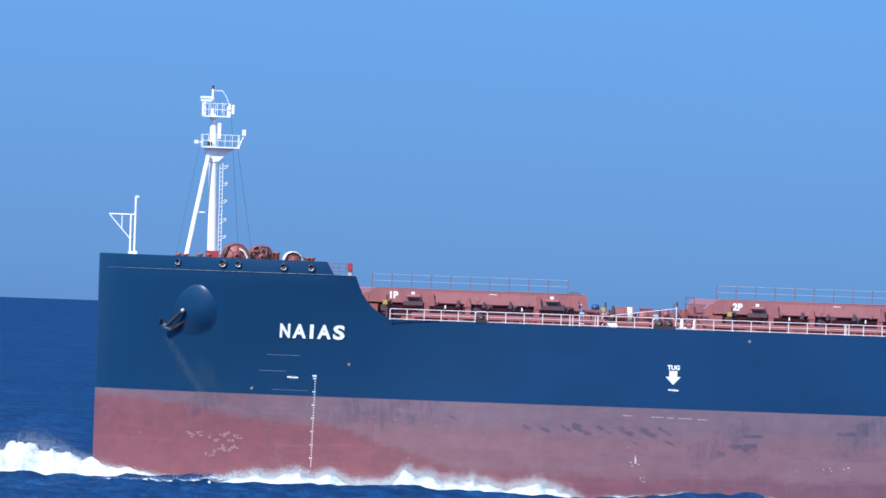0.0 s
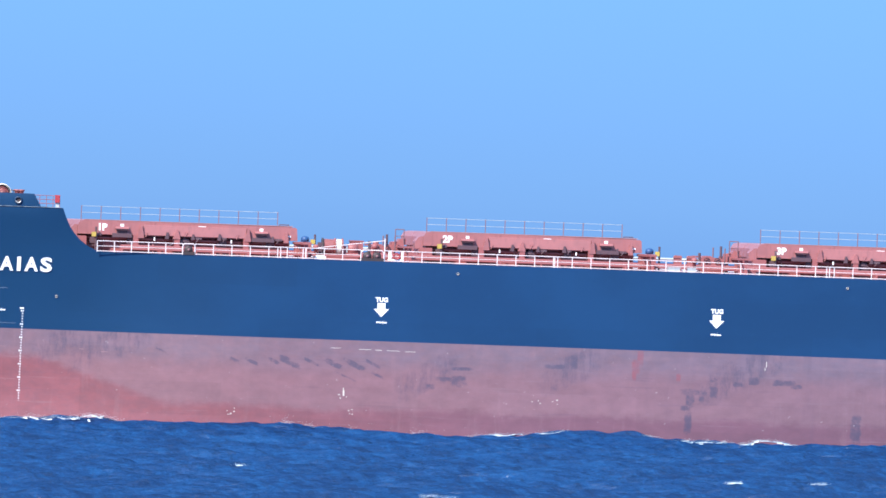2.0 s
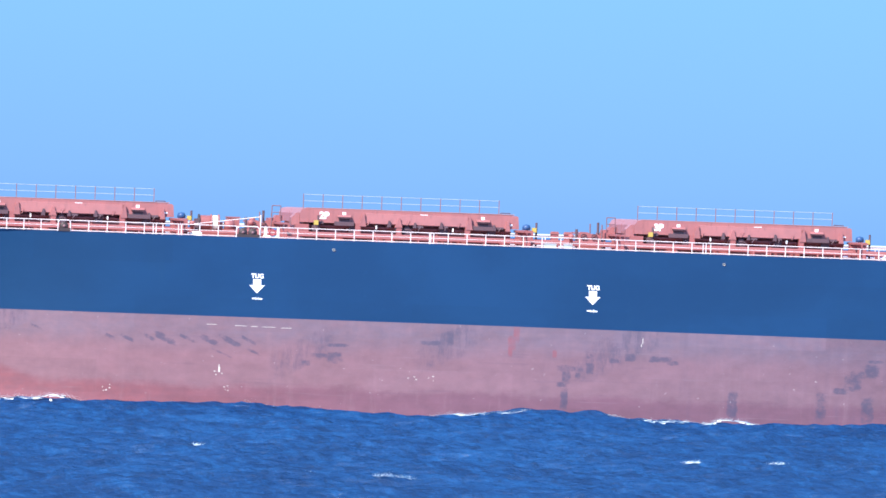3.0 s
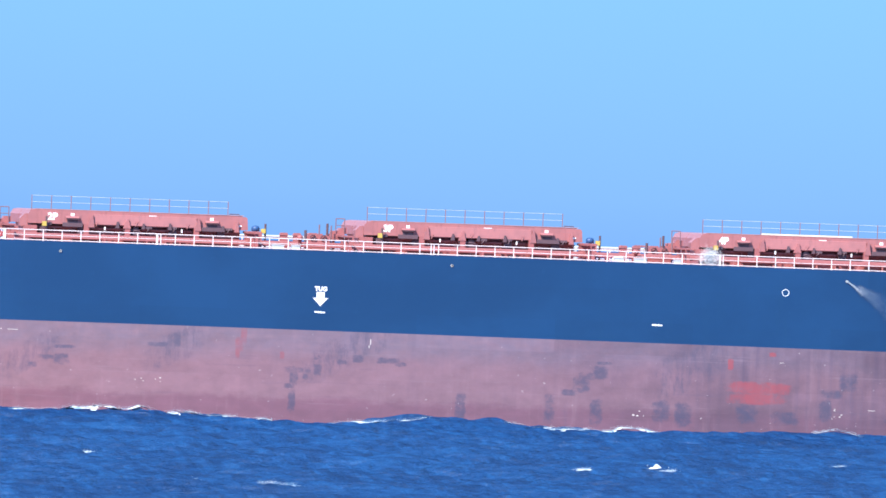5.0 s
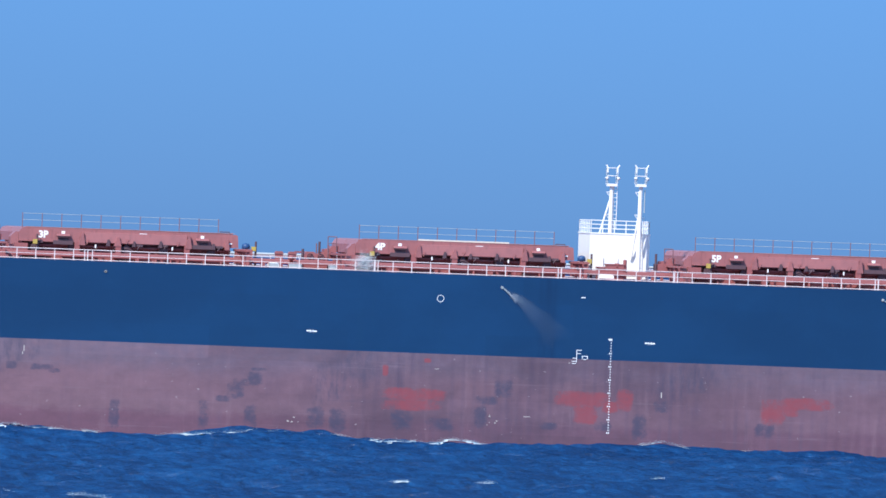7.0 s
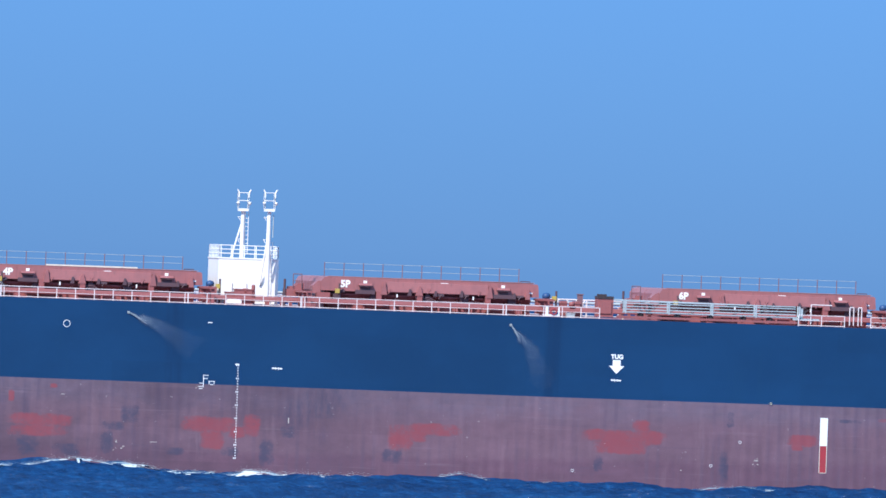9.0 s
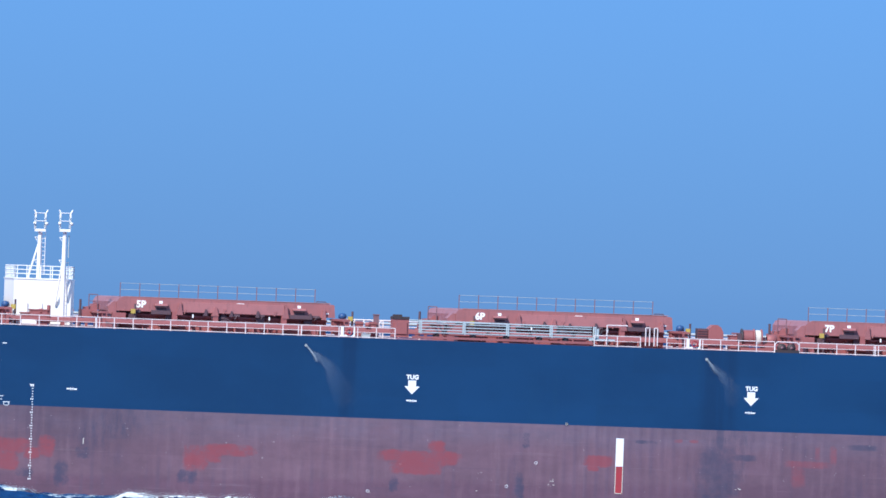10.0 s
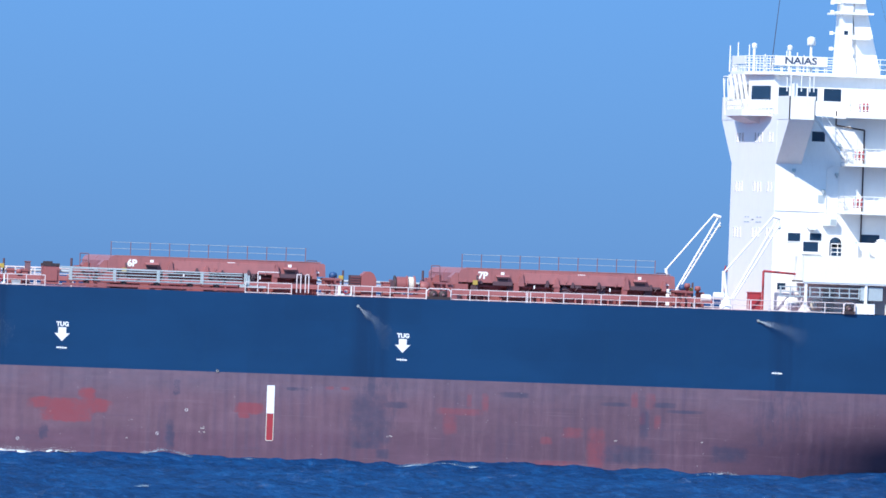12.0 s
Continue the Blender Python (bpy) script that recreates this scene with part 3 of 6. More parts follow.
def build_sea():
    xs = spaced(58, 250, 0.36, -5200, 5200, 1.10)
    ys = spaced(-300, 5, 0.5, -5200, 5200, 1.03)
    X, Y = np.meshgrid(xs, ys)
    sx = np.gradient(xs)[None, :] + 0 * Y
    sy = np.gradient(ys)[:, None] + 0 * X
    Z = wave_height(X, Y, np.maximum(sx, sy * 0.6))
    me = bpy.data.meshes.new("water")
    nx, ny = len(xs), len(ys)
    i = np.arange(nx * ny).reshape(ny, nx)
    quads = np.stack([i[:-1, :-1], i[:-1, 1:], i[1:, 1:], i[1:, :-1]], -1).reshape(-1, 4)
    me.vertices.add(nx * ny)
    me.vertices.foreach_set("co", np.stack([X, Y, Z], -1).ravel().astype(np.float32))
    me.loops.add(quads.size)
    me.loops.foreach_set("vertex_index", quads.ravel().astype(np.int32))
    me.polygons.add(len(quads))
    me.polygons.foreach_set("loop_start", np.arange(0, quads.size, 4, dtype=np.int32))
    me.polygons.foreach_set("use_smooth", np.ones(len(quads), bool))
    me.update(calc_edges=True)
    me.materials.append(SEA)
    return tagged(new("water", me), "deep blue open sea with short wind waves", "sea", kind="structure")


sea = build_sea()

# ---- ship: hull ----
ship = tagged(new("bulk_carrier"), "navy and red bulk carrier under way with white superstructure", "ship")
BEAM = 16.1


def clamp(v, a=0.0, b=1.0):
    return max(a, min(b, v))


def half_breadth(x, z):
    u = clamp((x - 1.15) / 20.0)
    deck = BEAM * (1 - (1 - u) ** 2.3) ** 0.62
    u = clamp((x - 1.15) / 32.0)
    water = BEAM * (1 - (1 - u) ** 2) ** 0.75
    s = clamp(z / 15.0) ** 1.3
    b = water + (deck - water) * s
    run = clamp((x - 193.0) / 34.0)
    low = 1 - 0.80 * run ** 1.45
    high = 1 - 0.12 * run ** 2
    k = clamp((z + 2.5) / 6.2)
    k = k * k * (3 - 2 * k)
    return b * (low + (high - low) * k)


def sag(x):
    """The sheer falls a little towards the stern."""
    return 0.20 * clamp((x - 60.0) / 80.0)


def deck_z(x):
    return 11.9 - sag(x)


def paint_z(x):
    return 5.95 - 1.15 * sag(x)


TOP_LINE = [(1.15, 16.1), (16.8, 16.02), (17.3, 15.1), (18.95, 15.03), (19.2, 14.4), (19.5, 13.75), (19.85, 13.25), (20.3, 12.75), (20.9, 12.3), (21.5, 12.0), (22.1, 11.9)]


def top_z(x):
    for (a, za), (b, zb) in zip(TOP_LINE, TOP_LINE[1:]):
        if x <= b:
            return za + (zb - za) * clamp((x - a) / (b - a))
    return deck_z(x)


def build_hull():
    stations = [1.15 + 15.0 * (i / 26) ** 2 for i in range(27)] + [x for x, _ in TOP_LINE[1:]] + [23, 24.5, 26, 28, 30, 32, 34] + list(range(38, 192, 6)) + list(range(192, 226, 3)) + [226]
    stations = sorted(set(round(s, 3) for s in stations))
    rows = []
    for x in stations:
        top, line = top_z(x), paint_z(x)
        zs = [-5 + (line + 5) * i / 9 for i in range(10)] + [line + (top - line) * (i / 11) for i in range(1, 12)]
        rows.append([(x, half_breadth(x, z), z) for z in zs])
    k = len(rows[0])
    verts, faces, mats = [], [], []
    for side in (-1, 1):
        base = len(verts)
        verts += [(x, side * b, z) for r in rows for x, b, z in r]
        for i in range(len(rows) - 1):
            for j in range(k - 1):
                a = base + i * k + j
                faces.append((a, a + k, a + k + 1, a + 1) if side < 0 else (a, a + 1, a + k + 1, a + k))
                mats.append(0 if j < 9 else 1)
    n = len(rows)
    for j in range(k - 1):
        a, b = (n - 1) * k + j, (2 * n - 1) * k + j
        faces.append((a, b, b + 1, a + 1))
        mats.append(0 if j < 9 else 1)
    me = bpy.data.meshes.new("hull")
    me.from_pydata(verts, [], faces)
    me.materials.append(BOOT)
    me.materials.append(TOPSIDES)
    me.polygons.foreach_set("material_index", mats)
    me.polygons.foreach_set("use_smooth", [True] * (len(faces) - k + 1) + [False] * (k - 1))
    return part("hull", me, None, ship, "navy topsides over scuffed red boot-topping")


hull = build_hull()


def strip_deck(name, x0, x1, z, inset=0.02, steps=40):
    s = Shape()
    xs = [x0 + (x1 - x0) * i / steps for i in range(steps + 1)]
    v, f = [], []
    for x in xs:
        h = z if z is not None else deck_z(x) - 0.03
        b = max(half_breadth(x, h) - inset, 0.01)
        v += [(x, -b, h), (x, b, h)]
    f = [(2 * i, 2 * i + 2, 2 * i + 3, 2 * i + 1) for i in range(steps)]
    s.add(v, f)
    return part(name, s, DECK_RED, ship, "red-painted steel deck")


strip_deck("main_deck", 19.0, 225.9, None, steps=90)
strip_deck("forecastle_deck", 1.3, 18.95, 15.03)
part("forecastle_bulkhead", Shape().box(18.8, 18.94, -15.3, 15.3, 11.88, 15.02), DECK_RED, ship)


def bulwark_lining():
    s = Shape()
    for side in (-1, 1):
        xs = [1.5 + (17.25 - 1.5) * (i / 30) ** 1.5 for i in range(31)]
        out = [(x, half_breadth(x, 15.6)) for x in xs]
        v = []
        for x, b in out:
            v += [(x, side * max(b - 0.22, 0.02), 15.0), (x, side * max(b - 0.22, 0.02), top_z(x)), (x, side * half_breadth(x, top_z(x)), top_z(x) + 0.004)]
        f = []
        for i in range(len(out) - 1):
            for j in (0, 1):
                f.append((3 * i + j, 3 * i + 3 + j, 3 * i + 4 + j, 3 * i + 1 + j))
        s.add(v, f)
    return part("bulwark_lining", s, NAVY, ship)


bulwark_lining()


def on_hull(x, z, proud=0.0):
    return (x, -half_breadth(x, z) - proud, z)


def hull_normal(x, z):
    a = Vector(on_hull(x + 0.2, z)) - Vector(on_hull(x - 0.2, z))
    b = Vector(on_hull(x, z + 0.2)) - Vector(on_hull(x, z - 0.2))
    return a.cross(b).normalized()


# rubbing edge along the sheer of the forecastle
knuckle = Shape()
pts = [on_hull(x, 15.05, 0.02) for x in [1.6 + 17.2 * (i / 24) ** 1.5 for i in range(25)]]
knuckle.path(pts, 0.02, 5)
part("sheer_bead", knuckle, PALE_NAVY, ship, "pale edge of the knuckle")


# ---- ship: writing on the side ----
def laid_on_hull(me, x, z, proud=0.03):
    for v in me.vertices:
        v.co = (x + v.co.x, -half_breadth(x + v.co.x, z + v.co.z) - proud + v.co.y, z + v.co.z)
    return me


def paint_bars(bars, proud=0.012):
    """Flat painted bars on the port side: x, z, width, height."""
    s = Shape()
    cut = []
    for x, z, w, h in bars:
        k = max(1, math.ceil(w / 0.4))
        cut += [(x - w / 2 + w * (i + .5) / k, z, w / k, h) for i in range(k)]
    for x, z, w, h in cut:
        q = [on_hull(x + a * w / 2, z + b * h / 2, proud) for a, b in ((-1, -1), (1, -1), (1, 1), (-1, 1))]
        s.add(q + [(p[0], p[1] + proud * 0.8, p[2]) for p in q], [(0, 1, 2, 3), (0, 4, 5, 1), (1, 5, 6, 2), (2, 6, 7, 3), (3, 7, 4, 0)])
    return s


for letter, x, width in (("N", 14.0, .74), ("A", 15.04, 1.0), ("I", 15.93, .27), ("A", 16.84, 1.0), ("S", 17.93, .86)):
    me = lettering(letter, 1.03, 0.02, 0.05)
    lo, hi = min(v.co.x for v in me.vertices), max(v.co.x for v in me.vertices)
    for v in me.vertices:
        v.co.x = ((v.co.x - lo) / (hi - lo) - 0.5) * width
    me.materials.append(LETTER_WHITE)
    part("letter", laid_on_hull(me, x, 10.72, 0.05), None, ship, "white painted letter of the bow name")


def draft_scale(x, ztop):
    bars, z, k = [], 0.35, 0
    while z < ztop:
        if k % 5 == 0:
            bars += [(x - 0.05, z, 0.09, 0.10), (x + 0.08, z, 0.08, 0.10)]
        else:
            bars.append((x + 0.05, z, 0.085, 0.07))
        z += 0.198
        k += 1
    bars.append((x - 0.02, ztop, 0.30, 0.10))
    return part("draught_scale", paint_bars(bars), LETTER_WHITE, ship, "column of small white draught figures", kind="stuff")


draft_scale(16.35, 7.48)
draft_scale(116.12, 7.35)

for x, dz in ((43.0, 0), (68.22, 0), (144.71, -.14), (170.44, -.14)):
    arrow = Shape()
    y = -BEAM - 0.015
    arrow.prism([(x + a, z + dz) for a, z in ((-.30, 8.80), (.30, 8.80), (.30, 8.36), (.58, 8.36), (0, 7.76), (-.58, 8.36), (-.30, 8.36))], "y", y, y + 0.012)
    mark = part("tug_mark", arrow, LETTER_WHITE, ship, "white arrow showing where tugs push")
    me = lettering("TUG", 0.33, 0.006, 0.022)
    me.materials.append(LETTER_WHITE)
    part("lettering", me, None, mark, at=(x + 0.02, y, 9.03 + dz))
for x, z in ((43.04, 7.36), (68.2, 7.3), (93.59, 7.21), (119.1, 7.15), (144.7, 7.14), (170.4, 7.1), (198.98, 7.05), (14.75, 7.32)):
    part("frame_mark", paint_bars([(x - .27, z + .01, .24, .10), (x - .10, z, .05, .20), (x + .10, z, .05, .20), (x, z, .16, .07), (x + .27, z - .01, .24, .10)]), LETTER_WHITE, ship)

# load line, tank marks, ring and the white and red ladder board
part("load_line_mark", paint_bars([(113.60, 6.02, .045, .95), (113.42, 5.62, .36, .045), (113.44, 5.86, .30, .045), (113.76, 6.22, .30, .045), (113.80, 6.46, .34, .045), (113.40, 5.46, .28, .045),
                                   (114.22, 6.02, .50, .045), (114.03, 5.90, .045, .20), (114.41, 5.90, .045, .20), (114.22, 5.78, .24, .045)]), LETTER_WHITE, ship)
ring = Shape()
for i in range(20):
    a, b = 2 * math.pi * i / 20, 2 * math.pi * (i + 1) / 20
    ring.tube((103.2 + .25 * math.cos(a), -BEAM, 9.96 + .25 * math.sin(a)), (103.2 + .25 * math.cos(b), -BEAM, 9.96 + .25 * math.sin(b)), 0.024, sides=5)
part("sill_mark", paint_bars([(113.95, 10.4, .32, .07)]), LETTER_WHITE, ship)
part("ring_mark", ring, LETTER_WHITE, ship)
for x, z in ((141.64, .27), (152.12, .98), (154.28, 2.81)):
    small = Shape()
    for i in range(12):
        a, b = math.pi * i / 6, math.pi * (i + 1) / 6
        small.tube((x + .10 * math.cos(a), -BEAM, z + .10 * math.sin(a)), (x + .10 * math.cos(b), -BEAM, z + .10 * math.sin(b)), .017, sides=5)
    part("ring_mark", small, LETTER_WHITE, ship)
part("boarding_mark", paint_bars([(160.6, 3.80, .58, 2.1)], 0.02), LETTER_WHITE, ship, "white upper half of a boarding mark")
part("boarding_mark", paint_bars([(160.6, 1.72, .58, 2.06)], 0.02), SIGNAL_RED, ship, "red lower half of a boarding mark")


part("mark_outline", paint_bars([(160.33, 1.75, .05, 2.0), (160.87, 1.75, .05, 2.0), (160.6, .72, .5, .05)], 0.024), ROPE, ship, "pale outline of the boarding mark")


def chalk_marks():
    rng = random.Random(4)
    groups = [(40.4, 1.95, .4, .7, 4), (40.9, .65, .25, .4, 4), (32.0, .3, .3, .7, 6), (55.4, 1.85, 1.3, .3, 6), (92.6, .55, .6, .35, 8), (107.4, .9, .4, .8, 7),
              (155.3, 1.4, .4, .4, 6), (113.0, 5.6, .2, .2, 2), (169.65, 1.37, .25, .1, 3), (186.7, 1.58, .3, .05, 2), (193.4, 1.67, .3, .05, 2), (150.0, .6, .2, .2, 1)]
    bars = []
    for x, z, w, h, k in groups:
        for _ in range(k):
            bars.append((x + rng.uniform(-w, w), z + rng.uniform(-h, h) * .6, rng.uniform(.03, .12) + w * .03, rng.uniform(.025, .06) + h * .025))
    bars += [(39.7, 5.34, .75, .03), (41.9, 5.30, .9, .03), (42.9, 5.28, .5, .035), (44.0, 5.27, 1.0, .03), (45.3, 5.24, .8, .03), (40.39, 2.0, .13, .40), (40.37, 2.3, .06, .2), (72.1, 5.2, .05, .42), (72.0, 4.85, .05, .2), (120.1, 3.3, .06, .42), (110.0, 1.35, .5, .035), (103.1, 4.7, .3, .035)]
    part("chalk_marks", paint_bars(bars), CHALK, ship, "scattered small white paint marks", kind="stuff")
    bars = []
    for x, z, w, h, k in ((8.4, 2.75, .9, .25, 9), (10.5, 2.7, 1.0, .35, 12), (10.4, 1.7, .9, .35, 8), (9.3, 1.5, .5, .3, 5)):
        for _ in range(k):
            bars.append((x + rng.uniform(-w, w), z + rng.uniform(-h, h), rng.uniform(.1, .3), rng.uniform(.08, .22)))
    part("faded_marks", paint_bars(bars), FAINT_WHITE, ship, "faded patches of old bulb markings", kind="stuff")
    part("seam_scratch", paint_bars([(14.0, 8.95, 2.4, .022), (13.3, 7.75, 2.0, .025), (14.6, 6.35, 2.6, .02)], 0.006), SCUFF_WHITE, ship, kind="stuff")
    bars = [(13.9, 4.6, 2.8, .025), (14.8, 2.2, 2.6, .02), (22.5, 4.45, .5, .04), (20.8, 4.6, .3, .03)]
    part("seam_scratch", paint_bars(bars, 0.006), FAINT_WHITE, ship, kind="stuff")


chalk_marks()

for x, z in ((48.65, 11.18), (78.0, 11.12), (18.8, 8.45), (11.9, 6.4), (156.5, 5.8)):
    c, nrm = Vector(on_hull(x, z)), hull_normal(x, z)
    part("scupper", Shape().lathe([(0.0, .09), (.07, .105), (.09, .08), (.02, .05)], c, nrm, 10), BRIGHT_STEEL, ship, "bright metal scupper outlet")


# ---- ship: bow fittings ----
def fairlead_ring(x, z, r=0.34):
    c, nrm = Vector(on_hull(x, z)), hull_normal(x, z)
    ring = part("panama_chock", Shape().lathe([(-.12, r * 1.0), (.10, r * 1.15), (.16, r * 1.0), (.14, r * .82), (-.05, r * .70)], c, nrm, 18), NAVY, ship, "oval mooring chock with a pale lower lip")
    part("lip", Shape().path([tuple(c + nrm * .14 + Vector((math.cos(a), 0, math.sin(a))) * r * .74) for a in [math.pi * (1.05 + .12 * i) for i in range(8)]], .05, 6), BRIGHT_STEEL, ring)
    # a flat dark disc stands for the shade inside the bore
    part("bore", Shape().lathe([(.012, .01), (.012, r * .66)], c, nrm, 18), DARK_STEEL, ring)


for x, z, r in ((6.2, 15.6, .23), (9.3, 15.6, .30), (10.4, 15.58, .24), (13.65, 15.5, .27), (15.65, 15.5, .25)):
    fairlead_ring(x, z, r)


def anchor_gear():
    """A low rounded bolster swells out of the flare; the anchor hangs at its forward edge."""
    s = Shape()
    v, k = [], 26
    for i in range(15):
        r = i / 14
        for j in range(k):
            a = 2 * math.pi * j / k
            x, z = 7.55 + 1.55 * r * math.cos(a) * (1 - .18 * math.sin(a)), 12.05 + 1.95 * r * math.sin(a)
            up = .5 + .5 * math.sin(a)
            swell = .68 * (1 - r * r) ** (1.7 - 1.0 * up) * (1 - .25 * r * math.sin(a))
            v.append((x, -half_breadth(x, z) - swell + .01, z))
    s.add(v, [(i * k + j, i * k + (j + 1) % k, (i + 1) * k + (j + 1) % k, (i + 1) * k + j) for i in range(14) for j in range(k)], True)
    part("anchor_bolster", s, TOPSIDES, ship, "rounded navy anchor bolster")
    top, head = Vector(on_hull(6.6, 12.0, .85)), Vector(on_hull(5.55, 10.75, .75))
    anchor = part("anchor", Shape().tube(top, head, .13, .16, 10), DARK_STEEL, None, "stockless steel anchor housed beside its bolster")
    along = (head - top).normalized()
    across = Vector((0.80, 0.0, -0.40)).normalized()
    # crown and shackle are pale steel, which paints in their glints
    part("crown", Shape().lathe([(-.5, .04), (-.42, .13), (0, .19), (.42, .13), (.5, .04)], head, across, 12), BRIGHT_STEEL, anchor, "anchor crown with its glint painted in pale steel")
    for sgn, reach in ((-1, .75), (1, 1.15)):
        foot = head + across * .46 * sgn
        tip = foot - along * reach + Vector((-.42 if sgn < 0 else .32, -.20, .0))
        part("fluke", Shape().tube(foot, foot + (tip - foot) * .45, .13, .17, 8).tube(foot + (tip - foot) * .45, tip, .17, .03, 8), DARK_STEEL, anchor)
    part("shackle", Shape().ball(top, .17), BRIGHT_STEEL, anchor)


anchor_gear()


def jackstaff():
    j = part("jackstaff", Shape().tube((3.75, 0, 15.0), (3.75, 0, 20.4), .085), WHITE, None, "white jackstaff with a triangular outrigger")
    part("second_post", Shape().tube((3.42, 0, 15.0), (3.42, 0, 19.1), .075), WHITE, j)
    part("arm", Shape().tube((1.75, 0, 19.05), (3.8, 0, 19.05), .06), WHITE, j)
    part("brace", Shape().tube((1.8, 0, 19.0), (3.42, 0, 17.2), .05), WHITE, j)
    part("strut", Shape().tube((2.75, 0, 19.0), (2.75, 0, 18.0), .04), WHITE, j)
    part("lamp", Shape().box(3.7, 3.95, -.1, .1, 20.35, 20.5), WHITE, j)
    part("base", Shape().box(3.3, 3.95, -.3, .3, 15.03, 16.3), WHITE, j)


jackstaff()


def ladder(x, y, z0, z1, width=0.4, lean=0.0):
    s = Shape()
    for o in (-width / 2, width / 2):
        s.tube((x + o, y, z0), (x + o + lean, y, z1), .028, sides=5)
    z = z0 + .15
    while z < z1:
        f = (z - z0) / (z1 - z0)
        s.tube((x - width / 2 + lean * f, y, z), (x + width / 2 + lean * f, y, z), .02, sides=5)
        z += .32
    return s


def guard(points, height, bars=3, r=0.03, spacing=0.55):
    """A small railing along a run of points: the bars as one shape, the posts as another."""
    rails, posts = Shape(), Shape()
    for a, b in zip(points, points[1:]):
        a, b = Vector(a), Vector(b)
        for k in range(1, bars + 1):
            h = Vector((0, 0, height * k / bars))
            rails.tube(a + h, b + h, r, sides=5)
        n = max(1, round((b - a).length / spacing))
        for i in range(n + 1):
            p = a + (b - a) * i / n
            posts.tube(p, p + Vector((0, 0, height)), r, sides=5)
    return rails, posts


def platform(parent, x0, x1, y0, y1, z, height=1.05, material=None, floor=0.1, r=.03):
    m = material or WHITE
    p = part("platform", Shape().box(x0, x1, y0, y1, z - floor, z), m, parent)
    rails, posts = guard([(x0, y0, z), (x1, y0, z), (x1, y1, z), (x0, y1, z), (x0, y0, z)], height, 2, r=r)
    part("guard_rail", rails, m, parent)
    part("guard_posts", posts, m, parent, kind="stuff")
    return p


def foremast():
    m = part("foremast", Shape().tube((9.66, 0, 15.03), (9.45, 0, 24.4), .38, .30, 16), WHITE, None, "white tripod foremast with two railed platforms")
    part("topmast", Shape().tube((9.45, 0, 24.3), (9.35, 0, 26.9), .28, .22, 12), WHITE, m)
    part("pole", Shape().tube((9.32, 0, 26.7), (9.28, 0, 28.9), .12, .08), WHITE, m)
    part("pole_cap", Shape().tube((9.28, 0, 28.75), (9.28, 0, 29.0), .09), DARK_STEEL, m)
    part("foot", Shape().box(9.2, 10.1, -.45, .45, 15.03, 16.55), SIGNAL_RED, m, "red mast foot")
    for y in (-1.5, 1.5):
        part("leg", Shape().tube((7.5 + .06 * y, y, 15.03), (9.1, y * .35, 23.7), .135, .13, 10), WHITE, m)
    part("brace", Shape().tube((8.55, 0, 19.4), (9.5, 0, 19.4), .06), WHITE, m)
    part("bracket", Shape().prism([(8.75, 24.3), (11.2, 24.3), (10.7, 24.05), (9.85, 23.3), (9.2, 23.2)], "y", -.35, .35), WHITE, m)
    platform(m, 8.6, 11.35, -.9, .9, 24.40, .9, r=.022)
    platform(m, 8.6, 10.6, -.75, .75, 26.73, .92, r=.022)
    part("lamp_bracket", Shape().tube((11.3, -.6, 24.3), (11.75, -.6, 25.4), .07).box(11.55, 11.8, -.8, -.4, 25.3, 25.75), WHITE, m)
    part("side_lamp", Shape().box(8.0, 8.3, -.15, .15, 24.6, 24.85).tube((8.1, 0, 24.7), (8.6, 0, 24.7), .05), WHITE, m)
    part("lantern", Shape().box(8.30, 9.15, -.55, -.3, 28.02, 28.18).box(8.34, 9.15, -.55, -.3, 27.78, 27.94), WHITE, m)
    part("lantern_post", Shape().box(8.45, 8.75, -.5, -.4, 26.75, 27.8), WHITE, m)
    part("hoop", Shape().path([(9.4, 0, 28.62), (10.0, 0, 28.62), (10.25, 0, 28.3), (10.62, 0, 27.5)], .032), WHITE, m)
    part("vent_box", Shape().box(10.35, 10.6, -.7, -.4, 26.75, 27.5).box(10.62, 10.88, -.7, -.5, 26.9, 27.6), WHITE, m)
    part("junction_box", Shape().box(9.7, 9.95, -.45, -.2, 25.0, 26.2), WHITE, m)
    part("deck_gear", Shape().box(8.95, 9.3, -.8, -.5, 24.45, 24.75), DARK_STEEL, m)
    part("access_ladder", ladder(10.2, -.1, 15.9, 24.3, .22, -.1), WHITE, m)
    for z in (17.6, 18.9, 20.3, 21.6, 22.9):
        part("ladder_hoop", Shape().path([(10.2, 0, z), (10.62, 0, z + .12), (10.60, 0, z - .02), (10.2, 0, z - .22)], .026), WHITE, m)
    for a, b in (((8.4, 0, 24.3), (6.4, -4.5, 15.6)), ((11.4, .8, 24.2), (13.2, 4, 15.6)), ((10.8, .8, 26.8), (12.0, 3, 15.6))):
        part("stay", Shape().tube(a, b, .012, sides=4), DARK_STEEL, m)


foremast()


